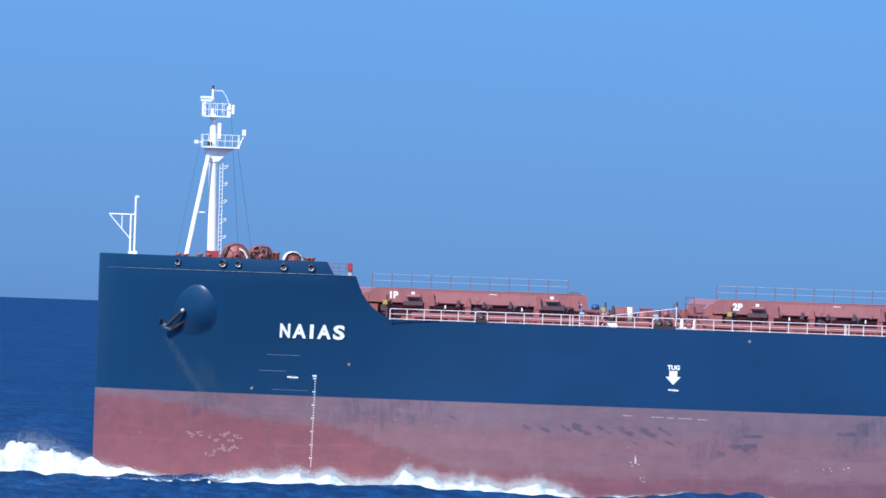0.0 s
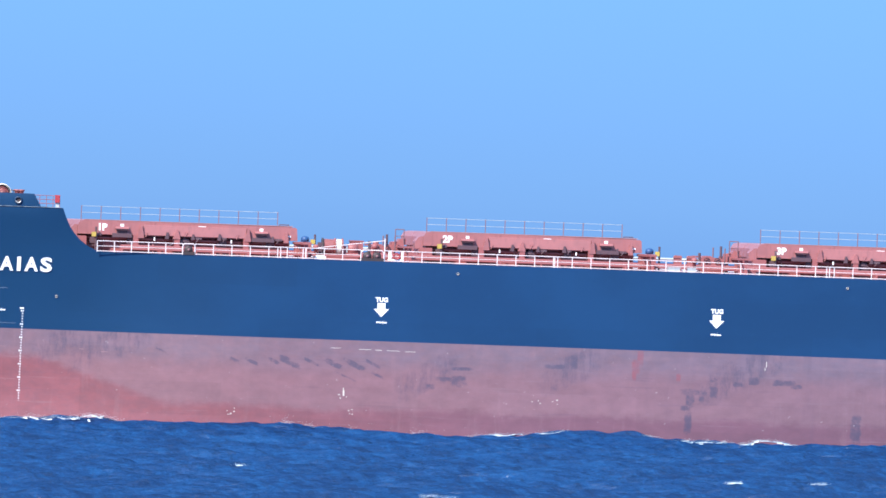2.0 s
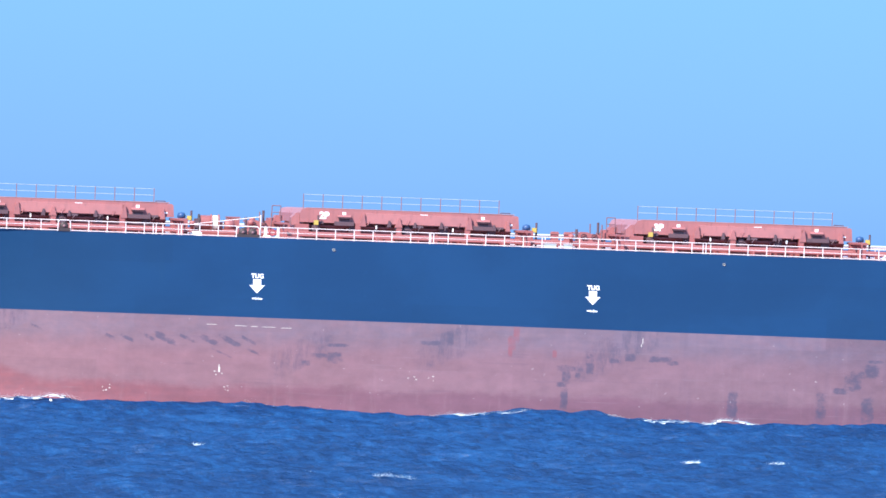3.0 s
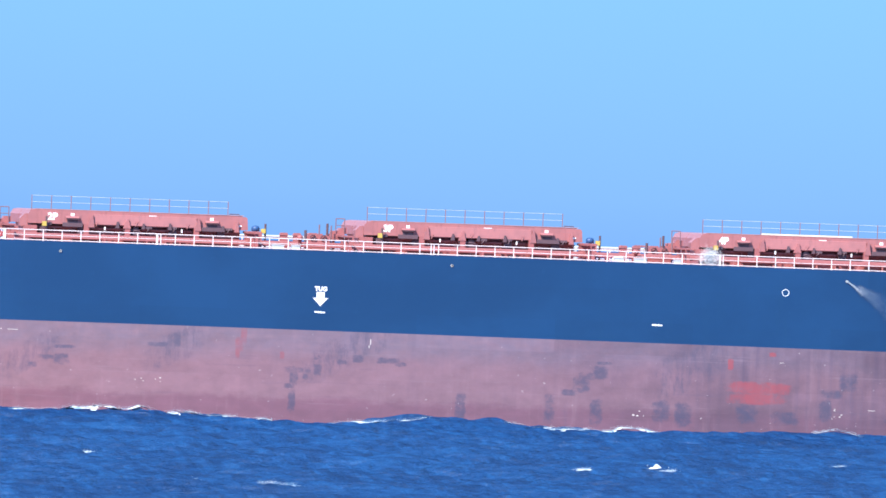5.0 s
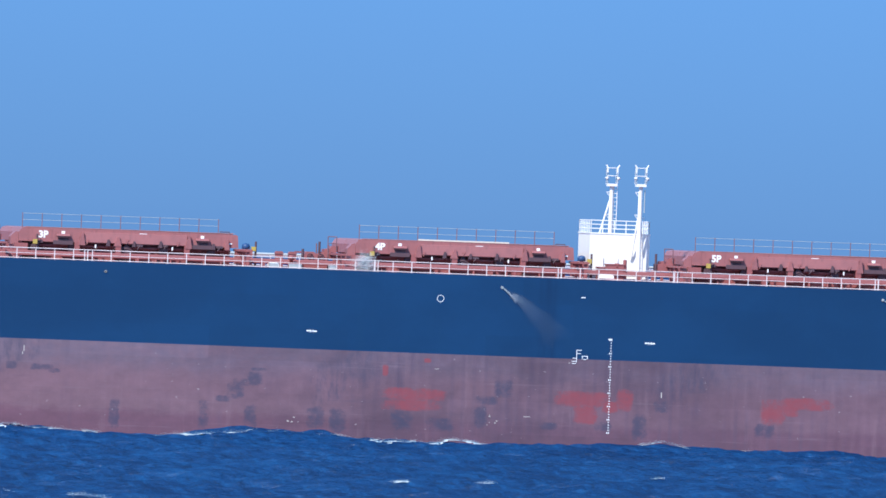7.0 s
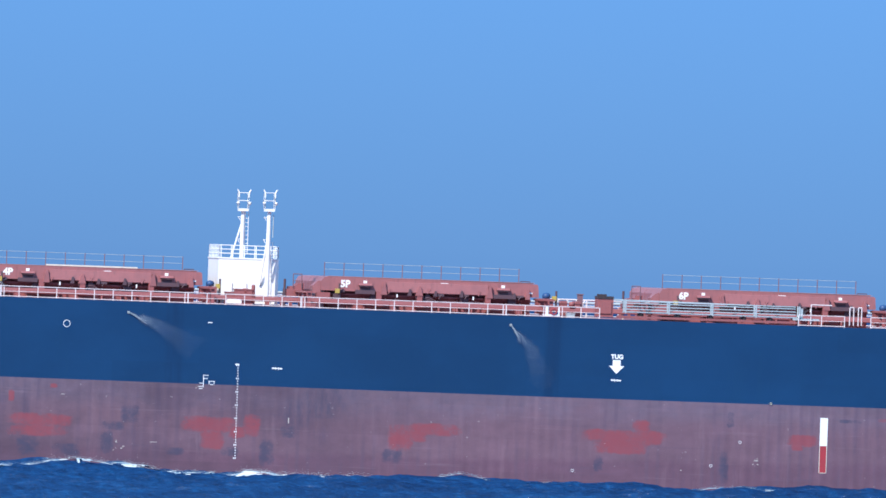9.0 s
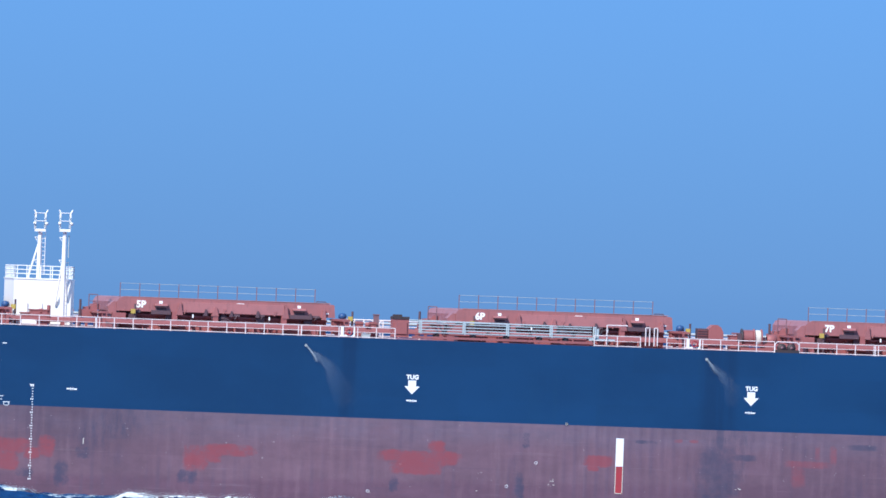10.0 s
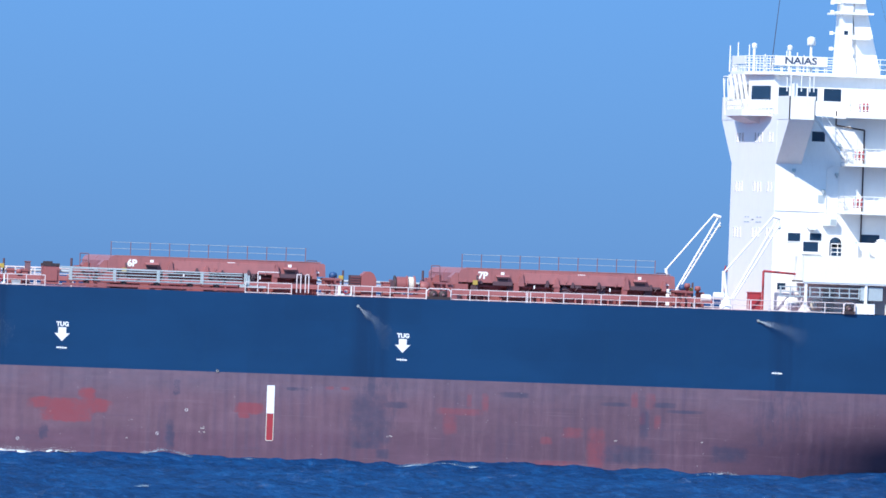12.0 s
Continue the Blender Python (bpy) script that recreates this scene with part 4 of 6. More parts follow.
def mooring_winch(x, y, z, r, rope, grimy=False):
    base = part("mooring_winch", Shape().box(x - r * 1.3, x + r * 1.3, y - 1.2, y + 1.2, z - .02, z + .3), WINCH_RED, None,
                "dark red mooring winch wound with pale rope" if rope else "dark red mooring winch with a wide spoked drum")
    mid = z + r + .2
    for dy, q in ((-.9, .70 if rope else 1.0), (.9, 1.0)):
        part("flange_rim", Shape().lathe([(-.08, r * q * .88), (-.08, r * q), (.08, r * q), (.08, r * q * .88), (-.08, r * q * .88)], (x, y + dy, mid), (0, 1, 0), 24), WINCH_RED, base)
        part("flange_plate", Shape().lathe([(-.03, .05), (-.03, r * q * .9), (.03, r * q * .9), (.03, .05)], (x, y + dy, mid), (0, 1, 0), 24), HATCH_DARK if grimy else DECK_RED, base)
        part("hub", Shape().lathe([(-.1, .03), (-.1, r * .26), (.1, r * .26), (.1, .03)], (x, y + dy, mid), (0, 1, 0), 14), DARK_STEEL, base)
        for k in range(6):
            a = math.pi * 2 * k / 6 + .3
            part("spoke", Shape().tube((x + r * .2 * math.cos(a), y + dy, mid + r * .2 * math.sin(a)), (x + r * q * .92 * math.cos(a), y + dy, mid + r * q * .92 * math.sin(a)), .06, sides=6), WINCH_RED, base)
    turns = Shape()
    for k in range(15):
        w = r * ((1.0 if rope else .66) + .04 * math.sin(k * 2.7))
        turns.lathe([(-.055, w - .05), (-.03, w), (.03, w), (.055, w - .05)], (x, y - .80 + k * .11, mid), (0, 1, 0), 20)
    part("rope_turns" if rope else "wire_turns", turns, ROPE if rope else DARK_STEEL, base, "wound pale rope" if rope else "wound dark wire")
    if grimy:
        for k, (a0, size) in enumerate(((.25, 1.0), (.7, .92), (1.5, .98), (1.9, .8), (2.3, 1.02), (.5, .72))):
            part("rope_bight", Shape().path([(x + r * size * q2 * math.cos(a0 + .26 * i), y - 1.0 - .03 * k, mid + r * size * q2 * math.sin(a0 + .26 * i)) for i, q2 in enumerate((.55, .85, 1.0, .98, .9, .6))], .05, 5), (WINCH_RED, STANCHION, HATCH_RED)[k % 3], base)
    elif not rope:
        part("loose_rope", Shape().path([(x + r * .2, y - 1.12, mid + r * .55), (x + r * .6, y - 1.15, mid + r * .35), (x + r * .85, y - 1.15, mid - r * .1), (x + r * .8, y - 1.15, mid - r * .6)], .09), ROPE, base, "pale rope end over the drum")
    part("gear_case", Shape().prism([(x - r * .75, z), (x + r * .65, z), (x + r * .65, z + r * 1.2), (x + r * .3, z + r * 1.7), (x - r * .4, z + r * 1.7), (x - r * .75, z + r * 1.2)], "y", y + 1.0, y + 1.6), WINCH_RED, base)
    part("warping_head", Shape().lathe([(0, .2), (.1, .30), (.35, .20), (.55, .32), (.6, .1)], (x, y - 1.05, mid), (0, -1, 0), 14), WINCH_RED, base)
    part("brake_band", Shape().path([(x - r * .9, y - 1.05, z + .25), (x - r * .95, y - 1.05, mid), (x - r * .6, y - 1.05, mid + r * .75)], .05), DARK_STEEL, base)
    part("brake_wheel", Shape().tube((x + r * .85, y - 1.1, z + .3), (x + r * 1.15, y - 1.1, z + 1.15), .035, sides=5).lathe([(-.03, .18), (.03, .22), (.03, .15)], (x + r * 1.15, y - 1.1, z + 1.15), (.3, 0, .9), 12), DARK_STEEL, base)


mooring_winch(10.85, -5.5, 15.05, .97, False)
mooring_winch(12.75, -5.5, 15.05, .93, False, True)
mooring_winch(15.15, -6.0, 15.05, .72, True)
for x, w, h in ((6.9, .9, 1.15), (8.6, 1.1, 1.2), (13.9, .6, 1.5), (16.6, .5, 1.2)):
    b = part("bollard", Shape().box(x - w / 2, x + w / 2, -5.2, -4.4, 15.03, 15.03 + .2), DECK_RED, None, "pair of red mooring bollards")
    for dx in (-w * .3, w * .3):
        part("post", Shape().lathe([(0, .2), (h - .15, .2), (h - .1, .27), (h, .27), (h, .01)], (x + dx, -4.8, 15.1), sides=12), DECK_RED, b)
rails, posts = guard([(16.9, -13.6, 15.03), (18.9, -13.6, 15.03)], .9, 3, .022, .5)
fr = part("forecastle_rail", rails, DECK_RED, ship, "red railing at the break of the forecastle")
part("posts", posts, DECK_RED, fr, kind="stuff")
fire_box = part("fire_box", Shape().box(18.55, 18.9, -13.75, -13.4, 15.4, 15.98), SIGNAL_RED, None, "red fire hose box on a slim stand")
part("stand", Shape().box(18.6, 18.85, -13.65, -13.5, 15.03, 15.41), GALVANISED, fire_box)
part("door", Shape().box(18.58, 18.87, -13.79, -13.752, 15.43, 15.95), SIGNAL_RED, fire_box)
# ---- ship: side rails ----
RAIL_TOP, POST_STEP = 0.80, 1.42
post_mesh = Shape().box(-.031, .031, -.02, .02, 0, RAIL_TOP).box(-.05, .05, -.05, .05, 0, .03).mesh("post", RAIL_WHITE)


def deck_rail(x0, x1, side=-1, doubles=()):
    y = side * (BEAM - 0.12)
    s = Shape()
    n = max(1, round((x1 - x0) / 12))
    for i in range(n):
        a, b = x0 + (x1 - x0) * i / n, x0 + (x1 - x0) * (i + 1) / n
        for h, r in ((RAIL_TOP, .033), (RAIL_TOP * .52, .022), (.05, .032)):
            s.tube((a, y, deck_z(a) + h), (b, y, deck_z(b) + h), r, sides=6)
    rail = part("deck_rail", s, RAIL_WHITE, ship, "white three-bar rail along the deck edge")
    k = max(1, round((x1 - x0) / POST_STEP))
    spots = [x0 + (x1 - x0) * i / k for i in range(k + 1)]
    for d in doubles:
        spots += [d, d + .22]
    for x in spots:
        part("post", post_mesh, None, rail, at=(x, y, deck_z(x)))
    return rail


deck_rail(21.6, 28.0)
deck_rail(28.9, 41.35, doubles=(35.1, 37.0))
deck_rail(43.1, 143.3, doubles=(55.9, 76.4, 98.2, 112.0, 120.8, 136.0))
deck_rail(158.4, 161.9)
deck_rail(163.9, 172.1)
deck_rail(174.0, 203.9, doubles=(179.8, 196.6, 199.6))
deck_rail(21.5, 205.0, side=1)


def roller_fairlead(x, rollers, w):
    z = deck_z(x)
    f = part("roller_fairlead", Shape().box(x - w, x + w, -BEAM + .02, -BEAM + .9, z - .02, z + .22), DARK_STEEL, ship, "roller fairlead under a white arched guard")
    part("guard", Shape().path([(x - w, -BEAM + .06, z), (x - w, -BEAM + .06, z + .62), (x - w * .8, -BEAM + .06, z + .80), (x + w * .8, -BEAM + .06, z + .80), (x + w, -BEAM + .06, z + .62), (x + w, -BEAM + .06, z)], .045), RAIL_WHITE, f)
    for i in range(rollers):
        c = x + (i - (rollers - 1) / 2) * .72
        part("roller", Shape().lathe([(0, .10), (0, .30), (.12, .33), (.4, .33), (.5, .28), (.5, .1)], (c, -BEAM + .12, z + .36), (0, 1, 0), 16), DARK_STEEL, f)
        part("hub", Shape().lathe([(0, .10), (-.04, .12), (-.05, .02)], (c, -BEAM + .12, z + .36), (0, 1, 0), 10), STANCHION, f)


roller_fairlead(28.45, 1, .46)
roller_fairlead(42.2, 2, .86)
roller_fairlead(173.05, 2, .92)
roller_fairlead(204.35, 1, .42)


def lifebuoy_station(x, inboard=0.1):
    z = deck_z(x)
    b = part("lifebuoy_station", Shape().box(x - .5, x - .28, -BEAM + inboard, -BEAM + inboard + .05, z + .1, z + .82).box(x + .47, x + .57, -BEAM + inboard, -BEAM + inboard + .05, z + .1, z + .82).box(x - .55, x + .6, -BEAM + inboard + .05, -BEAM + inboard + .09, z + .1, z + .2), WHITE, None, "white lifebuoy rack with an orange-red ring")
    s = Shape()
    for i in range(16):
        a, c = 2 * math.pi * i / 16, 2 * math.pi * (i + 1) / 16
        s.tube((x + .12 + .22 * math.cos(a), -BEAM + .08, z + .42 + .22 * math.sin(a)), (x + .12 + .22 * math.cos(c), -BEAM + .08, z + .42 + .22 * math.sin(c)), .05, sides=6)
    part("ring", s, SIGNAL_RED, b)


for x in (43.9, 139.7, 165.9):
    lifebuoy_station(x)

# ---- ship: hatches ----
HATCHES = (22.70, 48.78, 74.11, 99.58, 125.15, 150.93, 177.69)


def build_hatch():
    """A hatch with its two side-rolling covers; x = 0 stands at its number."""
    c = part("cargo_hatch", None, None, None, "red cargo hatch with side-rolling steel covers")
    part("coaming", Shape().box(-1.5, 14.2, -6.7, 6.7, -.14, 1.29), DECK_RED, c)
    for side in (1, -1):
        s = Shape().prism([(-1.85, 1.30), (-1.85, 1.95), (-1.65, 2.28), (-1.3, 2.36), (6.0, 2.35), (14.55, 2.29), (14.68, 2.2), (14.75, 1.30)], "y", side * .06, side * 7.5)
        cover = part("cover_panel", s, HATCH_RED, c, "red steel hatch cover panel")
    y = -7.5
    for x, h, w in ((2.95, .95, .30), (4.9, .50, .18), (5.65, .72, .34), (6.85, .42, .16), (8.85, .5, .18), (11.0, .95, .30), (12.85, .45, .18), (13.9, .8, .22)):
        part("gusset", Shape().prism([(x - w, 1.12), (x + w * .7, 1.12), (x + .06, 1.12 + h), (x - .06, 1.12 + h)], "y", y - .30, y), HATCH_RED if w > .2 else HATCH_DARK, cover)
    part("face_beam", Shape().prism([(-7.66, 1.36), (-7.5, 1.30), (-7.5, 2.12), (-7.56, 2.10)], "x", 3.1, 10.85), HATCH_RED, cover)
    # strip in the lighter red paints the bright ridge of the cover
    part("dusted_edge", Shape().box(-1.25, 14.4, y - .02, y + .5, 2.365, 2.40), LIT_EDGE_RED, cover, "dusty pale top edge with its highlight painted in")
    part("corner_plate", Shape().prism([(-2.45, 1.05), (-1.86, 1.05), (-1.86, 2.0), (-2.1, 1.98), (-2.45, 1.62)], "y", y + .1, y + 1.6), HATCH_RED, cover)
    for x in (-1.2, .6, 3.9, 5.85, 7.9, 9.9, 13.4):
        part("stiffener", Shape().box(x - .035, x + .035, y - .018, y, 1.38, 2.3), HATCH_RED, cover)
    part("edge_rail", Shape().box(-1.7, 14.5, y - .09, y, 1.30, 1.37), HATCH_RED, cover)
    part("top_coaming", Shape().box(-1.3, 14.3, y + .02, y + .10, 2.30, 2.40), HATCH_RED, cover)
    for x, w, z in ((-.3, .5, 1.32), (3.35, .22, 1.5), (5.65, .6, 1.05), (6.35, .3, 1.62), (7.25, .5, 1.25), (9.2, .35, 1.3), (10.2, .25, 1.55), (13.3, .5, 1.35)):
        part("cleat", Shape().box(x - w / 2, x + w / 2, y - .16, y, z - .12, z + .06).tube((x - w * .3, y - .16, z - .3), (x + w * .2, y - .16, z), .04, sides=6), HATCH_DARK if w > .3 else HATCH_RED, cover)
    for x in (-.6, 2.2, 6.3, 9.1, 12.7):
        part("wheel_box", Shape().prism([(x - .3, .62), (x + .3, .62), (x + .3, 1.0), (x + .12, 1.25), (x - .12, 1.25), (x - .3, 1.0)], "y", y + .1, y + .5), HATCH_DARK, cover)
    for x in (1.5, 12.0):
        part("lifting_pocket", Shape().box(x - .45, x + .45, y - .34, y + .02, 1.66, 1.76).box(x - .40, x + .40, y - .10, y, 1.42, 1.66).box(x - .75, x + .75, y - .22, y, 1.12, 1.42), HATCH_DARK, cover)
        part("pocket_hood", Shape().prism([(-7.9, 1.76), (-7.5, 1.76), (-7.5, 1.92), (-7.62, 1.92)], "x", x - .5, x + .5), HATCH_RED, cover)
        part("marker_plate", Shape().box(x - .13, x + .13, y - .03, y, 1.93, 2.13), LETTER_WHITE, cover)
    part("data_plate", Shape().box(7.25, 7.82, y - .03, y, 2.0, 2.15), LETTER_WHITE, cover)
    part("data_plate", Shape().box(13.95, 14.25, y - .03, y, 1.55, 1.66), LETTER_WHITE, cover)
    for x in (2.55, 5.65, 10.85):
        part("cover_jack", Shape().box(x - .20, x + .20, y - .25, y + .5, .25, 1.35).box(x - .28, x + .28, y - .3, y + .5, .25, .45), DECK_RED, c)
    for x in (-1.3, .2, 1.5, 3.9, 7.2, 8.6, 9.7, 12.2, 13.5):
        part("coaming_stay", Shape().prism([(-7.25, 0), (-6.7, 0), (-6.7, 1.1), (-6.95, 1.1)], "x", x - .05, x + .05), DECK_RED, c)
    part("coaming_bar", Shape().box(-1.5, 14.2, -7.15, -6.72, .98, 1.10), DECK_RED, c)
    part("hose_line", Shape().path([(-2.6, -7.4, .45), (4.8, -7.4, .45), (5.6, -7.4, .85), (6.4, -7.4, 1.0), (6.9, -7.4, .75), (13.8, -7.4, .7)], .06), HATCH_DARK, c)
    for x in (3.95, 9.75):
        part("tag", Shape().box(x - .05, x + .05, -7.58, -7.5, .95, 1.2), LETTER_WHITE, c)
    # rolling tracks at both ends
    for x in (-3.6, 14.7):
        for a, b in ((-14.6, -6.7), (6.7, 14.6)):
            part("rolling_track", Shape().box(x - .25, x + .25, a, b, 1.08, 1.22), DECK_RED, c)
        for yy in (-14.3, -11.6, -9.0):
            part("track_post", Shape().box(x - .12, x + .12, yy - .12, yy + .12, 0, 1.08), DECK_RED, c)
    part("end_platform", Shape().box(-4.45, -3.3, -7.6, -5.2, .75, 1.3).prism([(-4.2, 1.3), (-3.1, 1.3), (-3.1, 1.75), (-3.6, 1.75), (-3.7, 1.55), (-4.2, 1.5)], "y", -7.3, -5.6).box(-4.9, -4.7, -7.5, -7.3, 0, .8).box(-4.2, -4.0, -7.5, -7.3, 0, .8), DECK_RED, c)
    part("end_rail", Shape().path([(-3.95, -7.4, 1.4), (-3.95, -7.4, 2.45), (-3.3, -7.4, 2.45), (-3.3, -7.4, 1.4)], .035).tube((-3.95, -7.4, 1.95), (-3.3, -7.4, 1.95), .025, sides=5), STANCHION, c)
    part("end_post", Shape().tube((-4.6, -7.5, 0), (-4.6, -7.5, 2.05), .09), HATCH_DARK, c)
    part("drive_unit", Shape().box(14.5, 15.7, -8.6, -7.2, .1, 1.25).tube((15.1, -8.6, .9), (15.1, -8.9, .9), .25), DECK_RED, c)
    part("vent_cap", Shape().lathe([(0, .14), (.12, .14), (.12, .30), (.36, .31), (.50, .24), (.56, .01)], (15.30, -7.6, 1.15), sides=14), BLUE_CAP, c, "blue mushroom ventilator cap")
    for x in (-.65, 15.85):
        part("stop_box", Shape().box(x - .16, x + .16, -8.1, -7.8, 1.12, 1.46), YELLOW, c, "yellow limit-switch box")
        part("stop_post", Shape().tube((x + .16, -7.9, 0), (x + .16, -7.9, 1.85), .08), HATCH_DARK, c)
    part("oil_chest", Shape().box(-2.2, -1.2, -8.0, -7.3, .3, 1.15).box(-3.0, -2.6, -8.0, -7.3, .4, 1.05), DECK_RED, c)
    for i in range(11):
        x = -1.55 + 1.48 * i
        part("stanchion", Shape().box(x - .028, x + .028, -6.94, -6.88, 2.3, 3.42), STANCHION, cover)
    part("wire_rail", Shape().tube((-1.55, -6.91, 3.38), (13.25, -6.91, 3.38), .015, sides=5).tube((-1.55, -6.91, 2.9), (13.25, -6.91, 2.9), .015, sides=5), GALVANISED, cover)
    part("end_hoop", Shape().path([(13.4, -6.9, 2.3), (13.4, -6.9, 2.48), (14.1, -6.9, 2.48), (14.1, -6.9, 2.3)], .035), HATCH_DARK, cover)
    return c


hatch = tagged(build_hatch(), group="cargo hatches")
hatches = [hatch] + [copy_thing(hatch, pose(x, 0, 11.87 - .5 * sag(x))) for x in HATCHES[1:]]
hatch.matrix_basis = pose(HATCHES[0], 0, 11.87)
MOVERS += hatches[1:]
for i, h in enumerate(hatches):
    me = lettering("%dP" % (i + 1), 0.52, 0.012, 0.03)
    me.materials.append(LETTER_WHITE)
    part("number", me, None, h, "white painted hatch number", at=(0, -7.515, 1.82))


part("pale_strip", Shape().box(2.9, 9.8, -7.35, -7.15, 2.40, 2.50).box(4.6, 5.0, -7.4, -7.1, 2.38, 2.46).box(8.2, 8.6, -7.4, -7.1, 2.38, 2.46), ROPE, hatches[3], "pale strip along the top of the cover")


# ---- ship: deck between the hatches ----
def small_vent(x, y, h, r=.13, material=None):
    z = deck_z(x) - .03
    part("deck_vent", Shape().lathe([(0, r), (h - .35, r), (h - .35, r * 1.7), (h - .1, r * 1.8), (h, r * 1.3), (h, .01)], (x, y, z), sides=12), material or DECK_RED, None, "red mushroom ventilator on deck")


def deck_box(x0, x1, y0, y1, h, material=None, name="deck_locker"):
    z = deck_z(x0) - .03
    part(name, Shape().box(x0, x1, y0, y1, z, z + h).box(x0 - .05, x1 + .05, y0 - .05, y1 + .05, z + h - .08, z + h), material or DECK_RED, None, "red steel deck locker")


def hauling_winch(x, y, r):
    """A winch whose shaft lies fore and aft, so that its drum shows from the side."""
    z = deck_z(x) - .03
    c = z + .35 + r
    w = part("mooring_winch", Shape().box(x - 1.3, x + 1.5, y - .7, y + .7, z, z + .3), DECK_RED, None, "red mooring winch with a rope drum abreast")
    ribbed = [(-1.12, .1)]
    for k in range(6):
        ribbed += [(-1.12 + .14 * k, r * .98), (-1.06 + .14 * k, r * .86)]
    part("brake_drum", Shape().lathe(ribbed + [(-.26, r * .9), (-.26, .1)], (x, y, c), (1, 0, 0), 20), DECK_RED, w, "ribbed red drum")
    part("drum", Shape().lathe([(-.24, .1), (-.24, r * .98), (-.12, r * .94), (0, r * .98), (.14, r * .94), (.24, r * .97), (.26, .1)], (x, y, c), (1, 0, 0), 20), ROPE, w, "pale wound rope")
    for dx in (-1.18, -.25, .32):
        part("drum_flange", Shape().lathe([(-.04, .1), (-.04, r * 1.08), (.04, r * 1.08), (.04, .1)], (x + dx, y, c), (1, 0, 0), 20), DARK_STEEL if dx < -1 else DECK_RED, w)
    part("gear_case", Shape().box(x - 1.5, x - 1.22, y - .4, y + .4, z + .3, c + r * .5), HATCH_DARK, w)
    part("motor", Shape().lathe([(0, .3), (.12, .42), (.5, .42), (.75, .3), (.8, .02)], (x + .75, y, c - .1), (1, 0, 0), 16), DECK_RED, w)
    part("bearing", Shape().box(x + .40, x + .62, y - .3, y + .3, z + .3, c + .1), DECK_RED, w)
    part("bed", Shape().box(x + .6, x + 1.5, y - .4, y + .4, z + .3, c - .4), DECK_RED, w)


hauling_winch(40.35, -9.0, .62)
hauling_winch(171.9, -9.0, .66)
deck_box(41.4, 42.3, -8.5, -7.2, 1.5)
for x, y, h in ((38.6, -10, 1.1), (43.3, -8, 1.5), (42.8, -12, 1.3), (67.2, -10, 1.1), (92.6, -10, 1.0), (117.4, -9, 1.3),
                (142.2, -9, 1.2), (193.2, -8.5, 1.9), (194.0, -8.5, 1.7)):
    small_vent(x, y, h)
for x0, x1, h in ((116.0, 117.0, 1.0), (169.9, 171.3, 1.2), (192.0, 193.0, 1.0)):
    deck_box(x0, x1, -9.0, -7.6, h)
def valve_block(x):
    """A stepped block of valves with a dark post at its forward end and thin sounding pipes."""
    z = deck_z(x) - .03
    b = part("valve_block", Shape().prism([(x, z), (x + 1.75, z), (x + 1.75, z + 1.0), (x + 1.5, z + 1.18), (x + .85, z + 1.18), (x + .75, z + 1.3), (x + .2, z + 1.3), (x, z + 1.05)], "y", -8.3, -7.3), DECK_RED, None, "stepped red valve block with thin pipes on deck")
    part("post", Shape().tube((x - .1, -8.2, z), (x - .1, -8.2, z + 1.5), .1), HATCH_DARK, b)
    for dx, hgt in ((.95, 1.95), (1.85, 1.9)):
        part("pipe", Shape().tube((x + dx, -8.0, z), (x + dx, -8.0, z + hgt), .05, sides=6), STANCHION, b)
    for dx in (.45, 1.25):
        part("handwheel", Shape().lathe([(-.03, .20), (.03, .24), (.04, .16)], (x + dx, -8.45, z + .95), (0, 1, 0), 12).tube((x + dx, -8.45, z + .95), (x + dx, -8.2, z + .95), .04, sides=5), HATCH_DARK, b)


for x in (67.9, 93.75, 42.9):
    valve_block(x)
for x0 in (65.9, 91.6, 141.4, 193.0):
    for dx in (0, 1.0):
        z = deck_z(x0) - .03
        box = part("deck_vent", Shape().box(x0 + dx, x0 + dx + .55, -8.3, -7.7, z, z + 1.05), DECK_RED, None, "small square red vent box on deck")
        part("cowl", Shape().prism([(x0 + dx - .06, z + 1.05), (x0 + dx + .61, z + 1.05), (x0 + dx + .5, z + 1.25), (x0 + dx + .05, z + 1.25)], "y", -8.36, -7.64), DECK_RED, box)
for x0, w in ((64.6, .9), (66.1, .6), (90.4, .7), (91.9, .9), (94.9, .5), (141.0, .6)):
    z = deck_z(x0) - .03
    part("gear_box", Shape().box(x0, x0 + w, -14.8, -14.2, z, z + .35).box(x0 - .03, x0 + w + .03, -14.83, -14.17, z + .3, z + .37), GALVANISED, None, "low pale grey box beside the rail")
# sloped vent housing with a dark louvre
z = deck_z(168) - .03
vent_house = part("vent_housing", Shape().prism([(168.25, z), (169.4, z), (169.4, z + 1.35), (169.2, z + 1.75), (168.95, z + 1.92), (168.6, z + 1.92), (168.25, z + 1.6)], "y", -8.6, -7.2), DECK_RED, None, "red sloped ventilator housing with a dark louvre")
part("louvre", Shape().box(167.45, 168.2, -8.5, -7.3, z + .55, z + 1.62), HATCH_DARK, vent_house)
for k in range(5):
    part("louvre_blade", Shape().box(167.43, 168.22, -8.56, -8.5, z + .66 + k * .19, z + .74 + k * .19), WINCH_RED, vent_house)
part("plinth", Shape().box(167.4, 168.25, -8.4, -7.4, z, z + .55), DECK_RED, vent_house)
